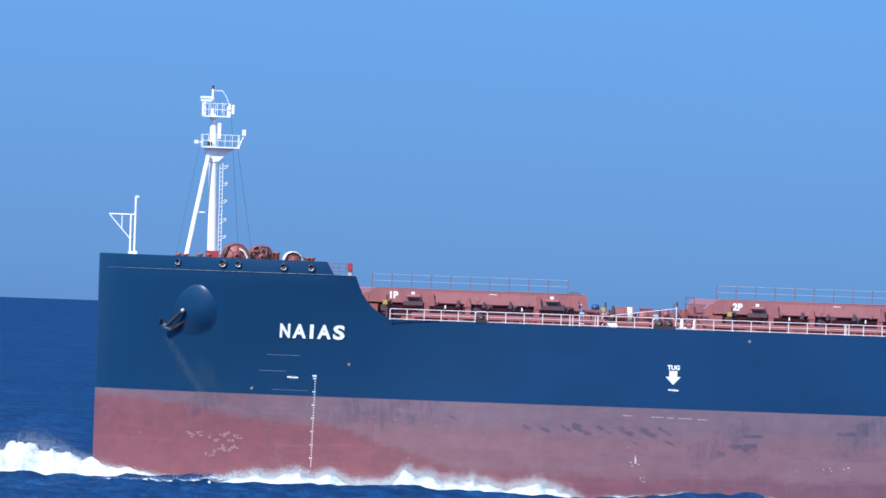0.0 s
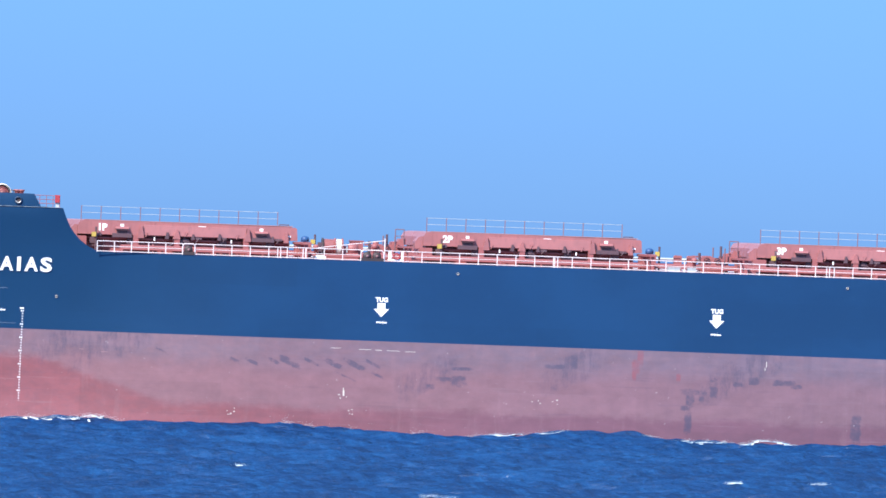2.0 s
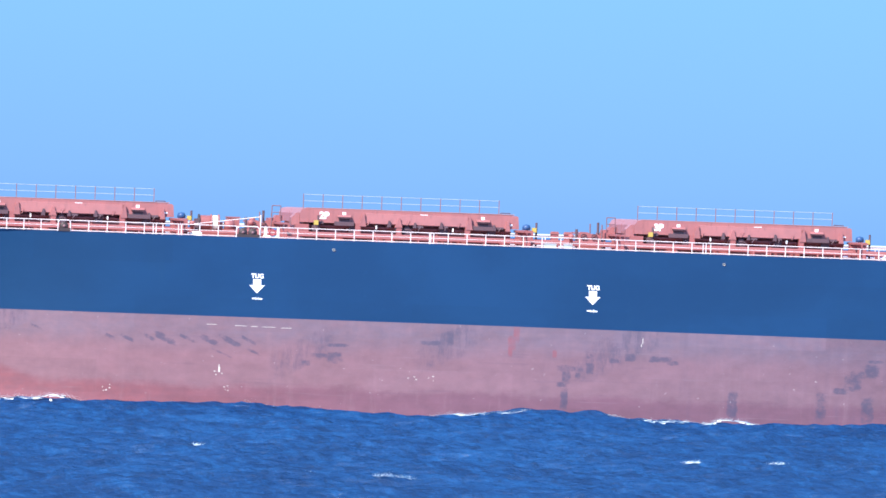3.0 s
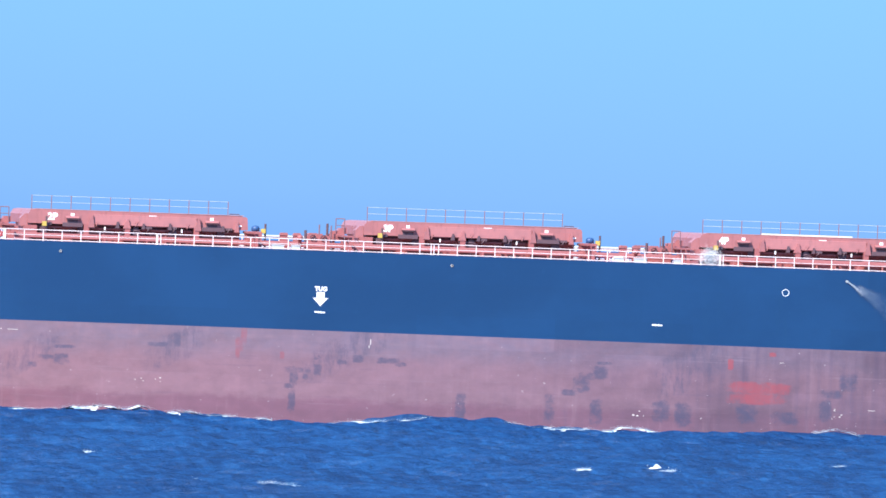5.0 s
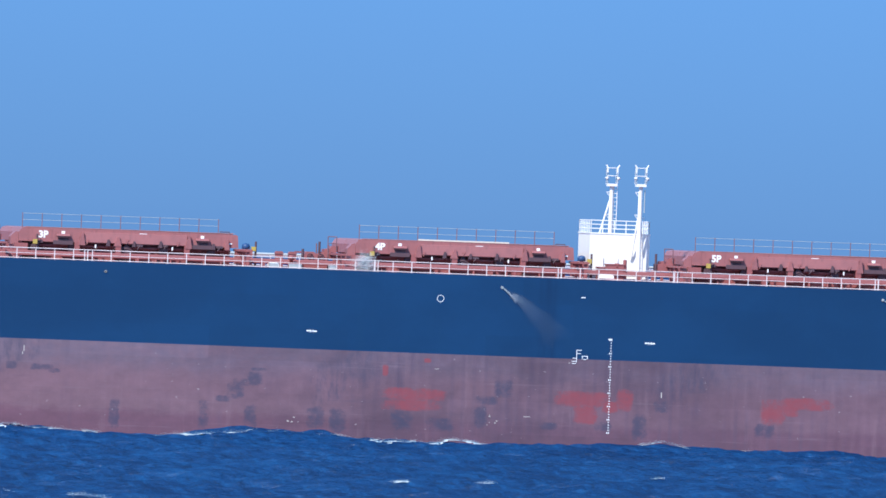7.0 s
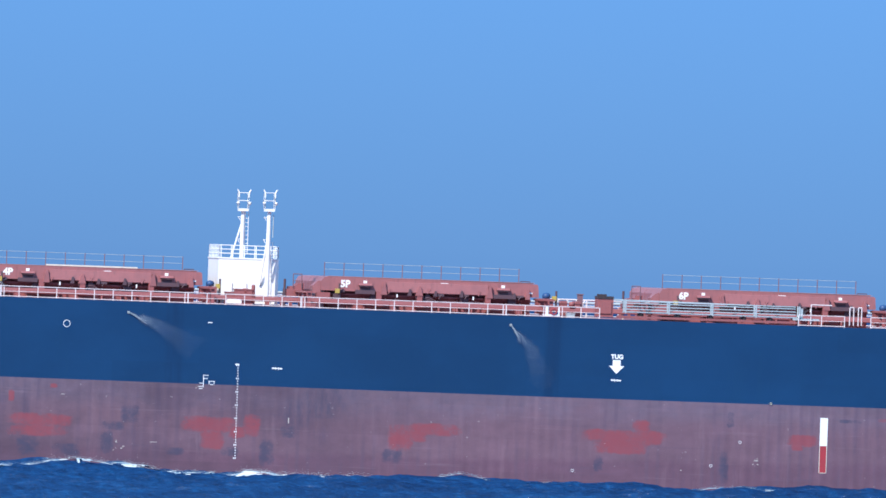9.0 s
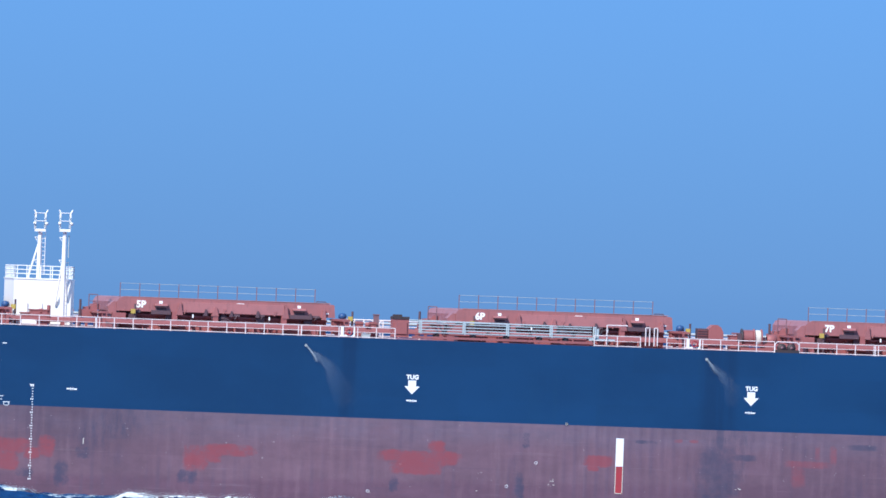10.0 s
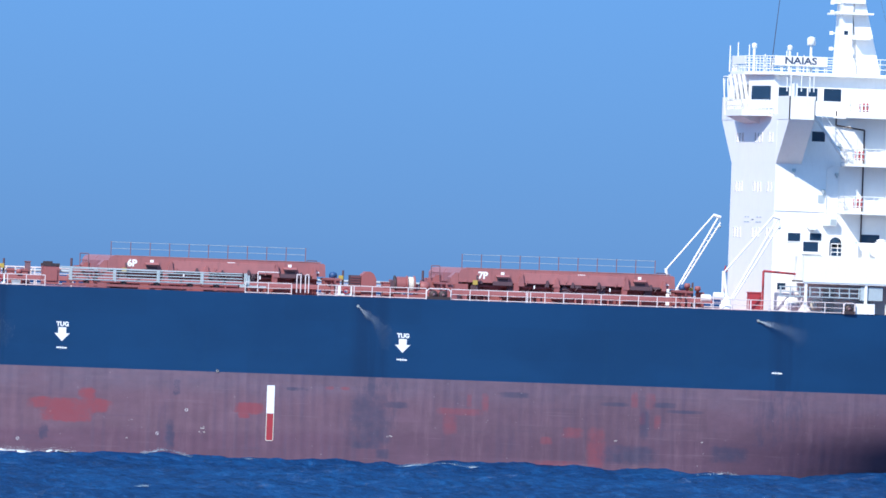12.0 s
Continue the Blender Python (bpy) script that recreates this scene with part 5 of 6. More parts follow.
# thin white pipe rail with small valves at the after gap
z = deck_z(141) - .03
rack = part("pipe_rack", Shape().tube((140.9, -6.5, z + 1.35), (150.0, -6.5, z + 1.35), .06, sides=6), RAIL_WHITE, None, "white pipe on stands with small valves")
for x in (141.4, 142.1, 142.8, 143.4):
    part("valve", Shape().path([(x + .2, -6.5, z + 1.35), (x, -6.6, z + 1.1), (x, -6.6, z + .8)], .05), RAIL_WHITE, rack)
for x in (141.0, 143.7, 146.5, 149.8):
    part("stand", Shape().box(x - .05, x + .05, -6.55, -6.45, z, z + 1.35), RAIL_WHITE, rack)
part("bell_post", Shape().box(142.75, 143.15, -8.2, -7.9, z, z + 1.75).box(142.7, 143.2, -8.25, -7.85, z + 1.75, z + 1.82), STANCHION, None, "square dark post on deck")
# longitudinal pipes beside the coamings
for y, z, r, m in ((-8.9, 12.35, .11, DECK_RED), (-9.4, 12.25, .08, DECK_RED), (9.2, 12.75, .10, GALVANISED), (-10.2, 12.15, .07, DECK_RED)):
    s = Shape()
    for i in range(18):
        a, b = 24 + i * 9.5, 24 + (i + 1) * 9.5
        s.tube((a, y, z), (b, y, z), r, sides=7)
        s.box(a - .08, a + .08, y - .15, y + .15, 11.75, z)
    part("deck_pipe", s, m, ship, "long pipe run on deck supports")
# boarding plank and small white gear
part("rope_boom", Shape().tube((38.2, -15.2, 12.75), (43.2, -15.2, 13.45), .03).tube((43.2, -15.2, 11.9), (43.2, -15.2, 13.6), .045), RAIL_WHITE, None, "white boom laid along the rail")
for x, w in ((38.3, .8), (90.6, .8), (115.6, 1.1)):
    part("gear_box", Shape().box(x, x + w, -12.5, -11.7, 11.88, 12.12).box(x + .1, x + w - .1, -12.4, -11.8, 12.12, 12.2), WHITE, None, "small white gear box on deck")


# ---- ship: white mast house between hatches ----
def lamp_mast(x, y, base):
    m = part("lamp_mast", Shape().tube((x, y, base), (x, y, 19.0), .19, .15, 12), WHITE, None, "white lamp mast with a caged head")
    near = y < 0
    for foot in ([(x - .42, -7.12, 13.3), (x + .45, -7.12, 13.7)] if near else [(x - 1.75, y, base)]):
        part("leg", Shape().tube(foot, (x, y, 17.3 if near else 18.2), .075, .07), WHITE, m)
    platform(m, x - .38, x + .38, y - .38, y + .38, 19.05, 1.2, floor=.2)
    for dx in (-.38, .38):
        part("horn_arm", Shape().path([(x + dx, y - .38, 19.9), (x + dx, y - .38, 20.25), (x + dx * 1.35, y - .38, 20.48)], .06), WHITE, m)
        part("floodlight", Shape().lathe([(0, .08), (.16, .13), (.18, .04)], (x + dx, y - .4, 19.5), (dx, -.3, -.2), 10), WHITE, m)
    if near:
        part("access_ladder", ladder(x + .22, y + .25, 11.9, 16.6, .3), WHITE, m)
        part("cable_run", Shape().tube((x + .33, y, 16.9), (x + .33, y, 18.6), .04, sides=6), GALVANISED, m)
    else:
        part("access_ladder", ladder(x + .30, y, 15.6, 19.0, .26), WHITE, m)
    for z in (16.6, 18.3):
        part("step_bracket", Shape().path([(x - .1, y, z + .1), (x - .38, y, z + .12), (x - .2, y, z - .15)], .025), WHITE, m)


mast_house = part("mast_house", Shape().box(115.55, 120.1, -7.0, -.6, 11.88, 15.27).box(115.5, 120.15, -7.05, -.55, 15.2, 15.3), WHITE, None, "white deckhouse between the hatches")
rails, posts = guard([(115.6, -.7, 15.3), (115.6, -6.95, 15.3), (120.05, -6.95, 15.3), (120.05, -.7, 15.3), (115.6, -.7, 15.3)], .92, 3, .035, .95)
part("roof_rail", rails, WHITE, mast_house)
part("roof_posts", posts, WHITE, mast_house, kind="stuff")
for x in (116.6, 117.7, 118.2):
    part("wall_pipe", Shape().tube((x, -7.06, 12), (x, -7.06, 13.4), .04, sides=5), RAIL_WHITE, mast_house)
lamp_mast(119.1, -8.2, 11.88)
lamp_mast(118.95, 6.5, 11.88)
deck_box(116.6, 117.9, -9.2, -8.2, 1.25)
part("bell_post", Shape().tube((118.0, -9, 11.88), (118.0, -9, 13.3), .14), DECK_RED, None, "short red post on deck")


# ---- ship: stowed accommodation ladder ----
def stowed_gangway():
    g = part("accommodation_ladder", Shape().box(145.2, 158.6, -15.7, -14.9, 12.22, 12.30), GALVANISED, None, "grey accommodation ladder stowed along the rail")
    for y in (-15.75, -14.85):
        for z in (12.30, 12.50, 12.72, 12.95, 13.1):
            part("stringer", Shape().box(144.6 if z > 12.9 else 145.2, 158.2, y - .04, y + .04, z - .034, z + .034), GALVANISED, g)
        for i in range(9):
            x = 145.4 + i * 1.62
            part("brace", Shape().tube((x, y, 12.3), (x + .9, y, 12.95), .028, sides=5), DARK_STEEL, g)
        for i in range(5):
            x = 145.3 + i * 3.3
            part("upright", Shape().box(x - .05, x + .05, y - .05, y + .05, 12.2, 13.15), GALVANISED, g)
        part("handrail", Shape().tube((144.5, y, 13.18), (155.5, y, 13.1), .04, sides=6), GALVANISED, g)
    for i in range(40):
        x = 145.4 + i * .33
        part("tread", Shape().box(x, x + .22, -15.68, -14.92, 12.31, 12.34), GALVANISED, g)
    part("top_platform", Shape().box(158.0, 160.0, -15.8, -14.7, 12.1, 12.25).box(158.6, 158.75, -15.8, -14.7, 12.25, 13.0), GALVANISED, g)
    w = part("ladder_winch", Shape().box(143.3, 144.5, -14.8, -13.4, 11.85, 13.2).box(143.45, 144.35, -14.9, -14.8, 12.1, 13.0), DECK_RED, None, "red ladder winch house with a dark top")
    part("winch_top", Shape().box(143.28, 144.52, -14.85, -13.35, 13.2, 13.4).box(143.4, 144.0, -14.6, -13.6, 13.4, 13.55), DARK_STEEL, w)
    for x in (146.5, 149.3, 151.8, 154.3, 156.3):
        part("cradle", Shape().box(x - .2, x + .2, -15.6, -14.9, 11.85, 12.2).box(x - .05, x + .05, -15.7, -14.9, 11.85, 12.25), DARK_STEEL, g)
    part("sill", Shape().box(144.6, 158.3, -16.05, -15.85, 11.83, 12.0), DECK_RED, g)


stowed_gangway()
for points in ([(159.35, 13.3), (160.9, 13.3)], [(162.3, 13.2), (162.6, 13.2), (162.6, 11.85)], [(162.95, 13.2), (163.2, 13.2), (163.2, 11.85)]):
    part("boarding_arch", Shape().path([(points[0][0], -15.9, 11.85)] + [(x, -15.9, z) for x, z in points], .045), RAIL_WHITE, None, "white bent-pipe boarding arch at the rail")
# ---- ship: superstructure ----
def window(parent, x, z, w, h, y=-11.0, face="side"):
    if face == "side":
        f = part("window", Shape().box(x - w / 2 - .07, x + w / 2 + .07, y - .05, y, z - h / 2 - .07, z + h / 2 + .07), WHITE, parent)
        part("pane", Shape().box(x - w / 2, x + w / 2, y - .058, y - .02, z - h / 2, z + h / 2), GLASS, f)
    else:
        a, b, low, high = y - w / 2, y + w / 2, z - h / 2, z + h / 2
        f = part("window", Shape().box(x - .045, x, a - .03, a, low - .03, high + .03).box(x - .045, x, b, b + .03, low - .03, high + .03).box(x - .045, x, a, b, high, high + .03).box(x - .045, x, a, b, low - .03, low), WHITE, parent)
        part("pane", Shape().box(x - .012, x - .004, a, b, low, high), GLASS, f)
    return f


house = part("accommodation_block", Shape().box(199.2, 216.0, -11.0, 8.4, 11.7, 26.6), WHITE, None, "white accommodation block with bridge wings")
ROOF = 29.85


def superstructure():
    # wing brackets: the front wall widens towards the bridge deck
    for s, off in ((-1, 0.0), (1, -2.6)):
        part("wing_bracket", Shape().prism([(s * 11.0 + off, 22.85), (s * 16.0 + off, 26.16), (s * 11.0 + off, 26.16)], "x", 199.21, 201.15), WHITE, house)
        part("wing_deck", Shape().box(199.23, 201.18, s * 7.9 + off, s * 16.0 + off, 26.17, 26.35), WHITE, house)
        w = Shape()
        w.box(199.19, 199.28, s * 11.0 + off, s * 16.1 + off, 26.2, 27.95).box(199.19, 201.2, s * 16.02 + off, s * 16.1 + off, 26.2, 27.95).box(201.12, 201.2, s * 11.0 + off, s * 16.1 + off, 26.2, 27.7)
        part("wing_bulwark", w, WHITE, house)
        c = Shape()
        for x in (199.3, 200.1, 201.05):
            c.tube((x, s * 15.9 + off, 28.3), (x, s * 15.9 + off, 29.55), .045, sides=6)
        for x in (199.3, 201.05):
            c.tube((x, s * 14.2 + off, 28.3), (x, s * 14.2 + off, 29.55), .045, sides=6)
        c.path([(199.2, s * 15.9 + off, 29.55), (201.1, s * 15.9 + off, 29.5), (201.1, s * 14.2 + off, 29.5), (199.2, s * 14.2 + off, 29.55), (199.2, s * 15.9 + off, 29.55)], .05)
        part("wing_canopy_frame", c, WHITE, house)
        part("wing_console", Shape().box(199.5, 199.9, s * 14.8 + off, s * 15.4 + off, 26.6, 28.9), WHITE, house)
    # wheelhouse: chamfered front corners, front windows raked outwards
    plan = [(198.35, -3.0), (199.4, -8.0), (210.5, -8.0), (210.5, 7.0), (199.4, 7.0), (198.35, 3.0)]
    wh = part("wheelhouse", Shape().prism(plan, "z", 26.6, 29.6), WHITE, house)
    part("window_band", Shape().box(198.28, 198.36, -2.8, 2.8, 27.75, 28.85), GLASS, wh, "dark front bridge windows")
    for i in range(4):
        y = -2.9 + 5.8 * i / 3
        part("mullion", Shape().prism([(197.75, 29.6), (198.0, 29.6), (198.4, 27.4), (198.2, 27.4)], "y", y - .10, y + .10), WHITE, wh)
    for s in (-1, 1):
        a, b = Vector((198.35, s * 3.0, 0)), Vector((199.4, -8.0 if s < 0 else 7.0, 0))
        nrm = Vector((-.979, s * .206, 0))
        q = [a + (b - a) * f + nrm * .03 + Vector((0, 0, z)) for f, z in ((.12, 27.7), (.88, 27.7), (.88, 28.75), (.12, 28.75))]
        part("corner_window", Shape().add([*q, *[p - nrm * .06 for p in q]], [(0, 1, 2, 3), (4, 7, 6, 5), (0, 4, 5, 1), (1, 5, 6, 2), (2, 6, 7, 3), (3, 7, 4, 0)]), GLASS, wh, "dark corner window of the bridge")
    for x, w in ((200.15, .8), (201.35, 1.15), (202.4, .7), (203.9, 1.35)):
        window(house, x, 28.2, w, .95, -8.0)
    part("roof", Shape().prism([(197.95, -3.2), (199.2, -8.75), (210.9, -8.75), (210.9, 7.5), (199.2, 7.5), (197.95, 3.2)], "z", 29.6, ROOF), WHITE, wh)
    # gallery round the front of the wheelhouse with a solid dodger
    for k, (a, b) in enumerate((((197.75, 3.5), (197.75, -3.5)), ((197.75, -3.5), (198.9, -8.6)), ((198.9, 7.4), (197.75, 3.5)))):
        (x0, y0), (x1, y1) = a, b
        s = Shape().add([(x0, y0, 26.45), (x1, y1, 26.45), (x1, y1, 26.95), (x0, y0, 26.95), (x0 + .1, y0, 26.45), (x1 + .1, y1, 26.45), (x1 + .1, y1, 26.95), (x0 + .1, y0, 26.95)],
                        [(0, 1, 2, 3), (4, 7, 6, 5), (0, 4, 5, 1), (1, 5, 6, 2), (2, 6, 7, 3), (3, 7, 4, 0)])
        dodger = part("gallery_dodger", s, WHITE, house)
        rails, posts = guard([(x0 + .05, y0, 26.9), (x1 + .05, y1, 26.9)], .75, 2, .035, .8)
        part("rail", rails, WHITE, dodger)
        part("posts", posts, WHITE, dodger, kind="stuff")
    part("gallery_floor", Shape().prism([(197.79, -3.5), (198.94, -8.58), (199.3, -8.58), (199.3, 7.38), (198.94, 7.38), (197.79, 3.5)], "z", 26.43, 26.55), WHITE, house)
    part("gallery_bracket", Shape().prism([(197.85, 26.42), (199.2, 26.42), (199.2, 25.9), (198.5, 26.1)], "y", -3.3, 3.3), WHITE, house)
    rails, posts = guard([(198.9, 7.2, 26.6), (199.0, 11.0, 26.6)], 1.2, 3, .035, .8)
    part("gallery_rail", rails, WHITE, house)
    part("gallery_posts", posts, WHITE, house, kind="stuff")
    for y in (8.6, 10.4):
        part("wing_strut", Shape().tube((198.9, y, 26.6), (198.7, y, 29.4), .06, sides=6), WHITE, house)
    # compass deck
    rails, posts = guard([(210.8, -8.65, ROOF), (199.2, -8.65, ROOF), (198.05, -3.2, ROOF), (198.05, 3.2, ROOF), (199.2, 7.4, ROOF), (210.8, 7.4, ROOF)], 1.15, 3, .035, .7)
    part("compass_deck_rail", rails, WHITE, wh)
    part("compass_deck_posts", posts, WHITE, wh, kind="stuff")
    board = part("name_board", Shape().box(199.25, 203.3, -8.78, -8.72, 30.30, 31.05), WHITE, house, "white name board with dark letters")
    me = lettering("NAIAS", 0.53, 0.008, 0.015)
    for v in me.vertices:
        v.co.x *= 1.22
    me.materials.append(LETTER_DARK)
    part("lettering", me, None, board, at=(201.25, -8.795, 30.68))
    part("front_board", Shape().box(197.96, 198.0, -3.0, 2.5, 30.4, 31.0), WHITE, house)
    # aerials and domes on the compass deck
    for x, y, h in ((199.2, 7.2, 2.3), (198.2, 5, 2.0), (198.3, 2, 1.5), (198.2, -3.5, 2.0), (198.9, -6.5, 1.3), (200.3, -8, 1.6), (201.2, -7.5, 1.5), (202.2, -8.2, 1.3), (201.7, -7.6, 1.3)):
        part("aerial", Shape().tube((x, y, ROOF), (x, y, ROOF + h), .06, .045, 6), WHITE, house)
    for x, y, z, r in ((199.1, -.5, 2.1, .2), (200.7, -7.0, 1.95, .2), (202.15, -8.0, 2.35, .34)):
        d = part("radome_post", Shape().tube((x, y, ROOF), (x, y, ROOF + z - .2), .10, sides=8), WHITE, house)
        part("radome", Shape().lathe([(0, r * .75), (.06, r * .95), (r * 1.4, r * .95), (r * 1.75, r * .78), (r * 1.95, r * .4), (r * 2.0, .01)], (x, y, ROOF + z - .3), sides=16), WHITE, d)
    part("whip_aerial", Shape().tube((199.8, -4, ROOF), (200.6, -4, 38.5), .03, .02, 5), DARK_STEEL, house)
    # radar mast
    mast = part("radar_mast", Shape().prism([(205.30, ROOF), (206.25, ROOF), (206.30, ROOF + 4.6), (206.5, 40), (205.6, 40), (205.45, ROOF + 4.6)], "y", -2.4, -1.2), WHITE, house, "white radar mast with raking legs")
    part("mast_leg", Shape().prism([(206.90, ROOF), (208.65, ROOF), (207.50, ROOF + 4.6), (207.0, 37), (206.6, 37), (206.36, ROOF + 4.6)], "y", -2.2, -1.4), WHITE, mast)
    part("mast_leg", Shape().prism([(205.70, ROOF), (209.20, ROOF), (207.20, 37), (206.00, 37)], "y", 1.2, 2.4), WHITE, mast)
    part("mast_brace", Shape().box(206.28, 207.0, -2.1, -1.5, 32.3, 32.6), WHITE, mast)
    part("mast_platform", Shape().box(205.2, 207.8, -3.0, 2.6, ROOF + 4.6, ROOF + 4.75), WHITE, mast)
    part("radar_shelf", Shape().prism([(206.25, 32.9), (207.75, 32.9), (207.55, 32.55), (206.35, 32.55)], "y", -3.2, -2.2), WHITE, mast)
    part("mast_brace", Shape().box(205.40, 207.20, -2.6, 2.4, 35.3, 35.7), WHITE, mast)
    for z in (31.8, 33.0, 34.6, 35.3):
        part("mast_lamp", Shape().tube((205.40, -1.8, z), (204.80, -1.8, z), .05).box(204.65, 204.90, -1.95, -1.65, z - .12, z + .14), WHITE, mast)
    part("mast_port", Shape().box(205.65, 205.95, -2.43, -2.38, 32.9, 33.2), GLASS, mast)
    for k, (x, z) in enumerate(((208.20, 41), (208.70, 41), (209.20, 41))):
        part("halyard", Shape().tube((x - 1.5, -3, z), (x + 1.2, -6, ROOF), .010, sides=4), DARK_STEEL, mast)
    # windows of the side
    for x, z, w, h in ((200.8, 17.35, .95, .62), (202.45, 17.42, .9, .55), (202.1, 16.66, 1.15, .75), (199.95, 13.6, .62, .5), (202.4, 25.0, 1.0, .75), (206.6, 17.3, 1.5, .85)):
        window(house, x, z, w, h)
    for z in (17.6, 21.1, 24.85):
        for y in (-9.2, -7.9, -4.6, -3.3, -1.9, 3.6, 4.9, 6.2):
            window(house, 199.2, z, .42, .68, y, "front")
    for y0, y1, z0, z1 in ((-5.6, -4.6, 18.38, 18.82), (-4.3, -3.3, 18.38, 18.82), (-2.2, -1.4, 18.55, 18.65), (-.2, .7, 18.38, 18.82), (1.0, 1.9, 18.38, 18.82)):
        part("lettering_bar", Shape().box(199.17, 199.2, y0, y1, z0, z0 + .07), GALVANISED, house)
        part("lettering_bar", Shape().box(199.17, 199.2, y0, y1 - .3, z1 - .07, z1), GALVANISED, house)
    # door with an arched head, lockers and lamps on the side
    door = part("side_door", Shape().box(203.55, 204.45, -11.06, -11.0, 16.05, 17.0).lathe([(0, .45), (.06, .45), (.06, .01)], (204.0, -11.0, 17.0), (0, -1, 0), 16), GLASS, house, "dark arched doorway")
    rails, posts = guard([(203.5, -12.0, 16.0), (204.5, -12.0, 16.0)], .95, 3, .03, .5)
    part("guard", rails, WHITE, door)
    part("guard_posts", posts, WHITE, door, kind="stuff")
    part("ac_unit", Shape().box(202.9, 203.95, -11.6, -11.0, 18.3, 18.85), WHITE, house)
    part("ac_grille", Shape().box(203.45, 203.9, -11.63, -11.6, 18.36, 18.8), GALVANISED, house, "grey fan grille")
    part("lamp_shelf", Shape().prism([(201.7, 18.15), (202.5, 18.15), (202.35, 17.95), (201.85, 17.95)], "y", -11.6, -11.0), WHITE, house)
    part("window_sill", Shape().box(201.4, 202.8, -11.35, -11.0, 16.12, 16.24), WHITE, house)
    # boat deck with its solid bulwark over the side alley
    deck = part("boat_deck", Shape().box(200.75, 216, -15.9, -11.0, 13.9, 14.1), WHITE, house)
    part("bulwark", Shape().box(200.75, 216, -15.95, -15.85, 14.0, 15.95).box(200.75, 200.85, -15.9, -11, 14.0, 15.95), WHITE, deck)
    part("bulwark", Shape().box(200.75, 216, 15.85, 15.95, 14.0, 15.95).box(200.75, 216, 11, 15.9, 13.9, 14.1), WHITE, deck)
    for x in (201.0, 205.6, 210.0, 214.0):
        part("pillar", Shape().box(x - .1, x + .1, -15.85, -15.65, 11.7, 13.9), WHITE, deck)
    part("alley_bracket", Shape().prism([(200.2, 13.95), (200.8, 13.95), (200.8, 12.9)], "y", -13, -12.9), WHITE, deck)
    # stair landings aft, each with hose boxes
    for z, x0, y0 in ((19.45, 204.2, -13.2), (23.05, 204.2, -13.2), (26.7, 204.4, -13.2)):
        p = part("stair_landing", Shape().box(x0, 214, y0, -11.0, z - .22, z), WHITE, house)
        rails, posts = guard([(x0, -11.0, z), (x0, y0, z), (214, y0, z)], 1.1, 3, .035, .75)
        part("rail", rails, WHITE, p)
        part("posts", posts, WHITE, p, kind="stuff")
        part("rail_cloth", Shape().box(x0 + 2.6, x0 + 9, y0 - .05, y0 - .02, z + .1, z + 1.05), WHITE, p)
        for i in range(3):
            part("extinguisher", Shape().lathe([(0, .09), (.6, .09), (.72, .03)], (x0 + .75 + i * .28, y0 + .12, z + .25), sides=8), SIGNAL_RED, p)
    for z in (19.45, 23.05):
        part("landing_door", Shape().box(204.5, 205.4, -11.06, -11.0, z + .15, z + 2.1).box(204.85, 205.0, -11.09, -11.06, z + 1.4, z + 1.6), WHITE, house)
    part("down_pipe", Shape().path([(205.9, -11.15, 16.1), (205.9, -11.15, 25.6), (203.7, -11.15, 25.9), (203.7, -11.15, 27.0)], .06), DARK_STEEL, house)
    # stair from the bridge deck
    st = part("bridge_stair", Shape().tube((201.7, -12.2, 26.6), (204.4, -12.2, 23.05), .09, sides=4).tube((201.7, -13.0, 26.6), (204.4, -13.0, 23.05), .09, sides=4), WHITE, house)
    for i in range(11):
        f = (i + .5) / 11
        part("tread", Shape().box(201.7 + 2.7 * f - .12, 201.7 + 2.7 * f + .12, -13.0, -12.2, 26.6 - 3.55 * f - .02, 26.6 - 3.55 * f + .02), WHITE, st)
    part("stair_rail", Shape().tube((201.8, -13.0, 27.5), (204.4, -13.0, 24.1), .03, sides=5).tube((202.3, -13.0, 25.9), (202.3, -13.0, 26.9), .03, sides=5).tube((203.4, -13.0, 24.5), (203.4, -13.0, 25.4), .03, sides=5), WHITE, st)
    part("bridge_deck_edge", Shape().box(201.22, 204.38, -11.5, -8.0, 26.42, 26.58), WHITE, house)
    part("deck_locker", Shape().box(204.6, 206.8, -12.6, -11.6, 16.1, 17.1), WHITE, house)
    # fittings on the boat deck and the side wall
    for x, w, z0, z1 in ((205.0, .7, 15.9, 17.0), (206.0, .5, 15.9, 16.6), (207.2, .8, 15.9, 17.2)):
        part("deck_fan", Shape().box(x - w / 2, x + w / 2, -13.2, -12.4, z0, z1).lathe([(0, w * .42), (.12, w * .48), (.2, w * .3), (.22, .02)], (x, -12.8, z1), sides=12), WHITE, house)
    for x, z in ((200.6, 22.4), (202.9, 20.9), (203.9, 22.2), (201.0, 14.9), (204.0, 24.4)):
        part("wall_lamp", Shape().box(x - .12, x + .12, -11.28, -11.0, z - .1, z + .12).tube((x, -11.2, z - .1), (x, -11.2, z - .25), .07), GALVANISED, house)
    for x in (203.15, 204.05):
        part("cable_pipe", Shape().path([(x, -11.07, 18.9), (x, -11.07, 22.6), (x + .5, -11.07, 22.9)], .035), WHITE, house)
    part("vent_grille", Shape().box(202.55, 203.0, -11.05, -11.0, 20.0, 20.6), GALVANISED, house)
    part("drip_rail", Shape().box(199.25, 204.2, -11.06, -11.0, 19.30, 19.36), WHITE, house)
    part("drip_rail", Shape().box(199.25, 204.2, -11.06, -11.0, 22.90, 22.96), WHITE, house)
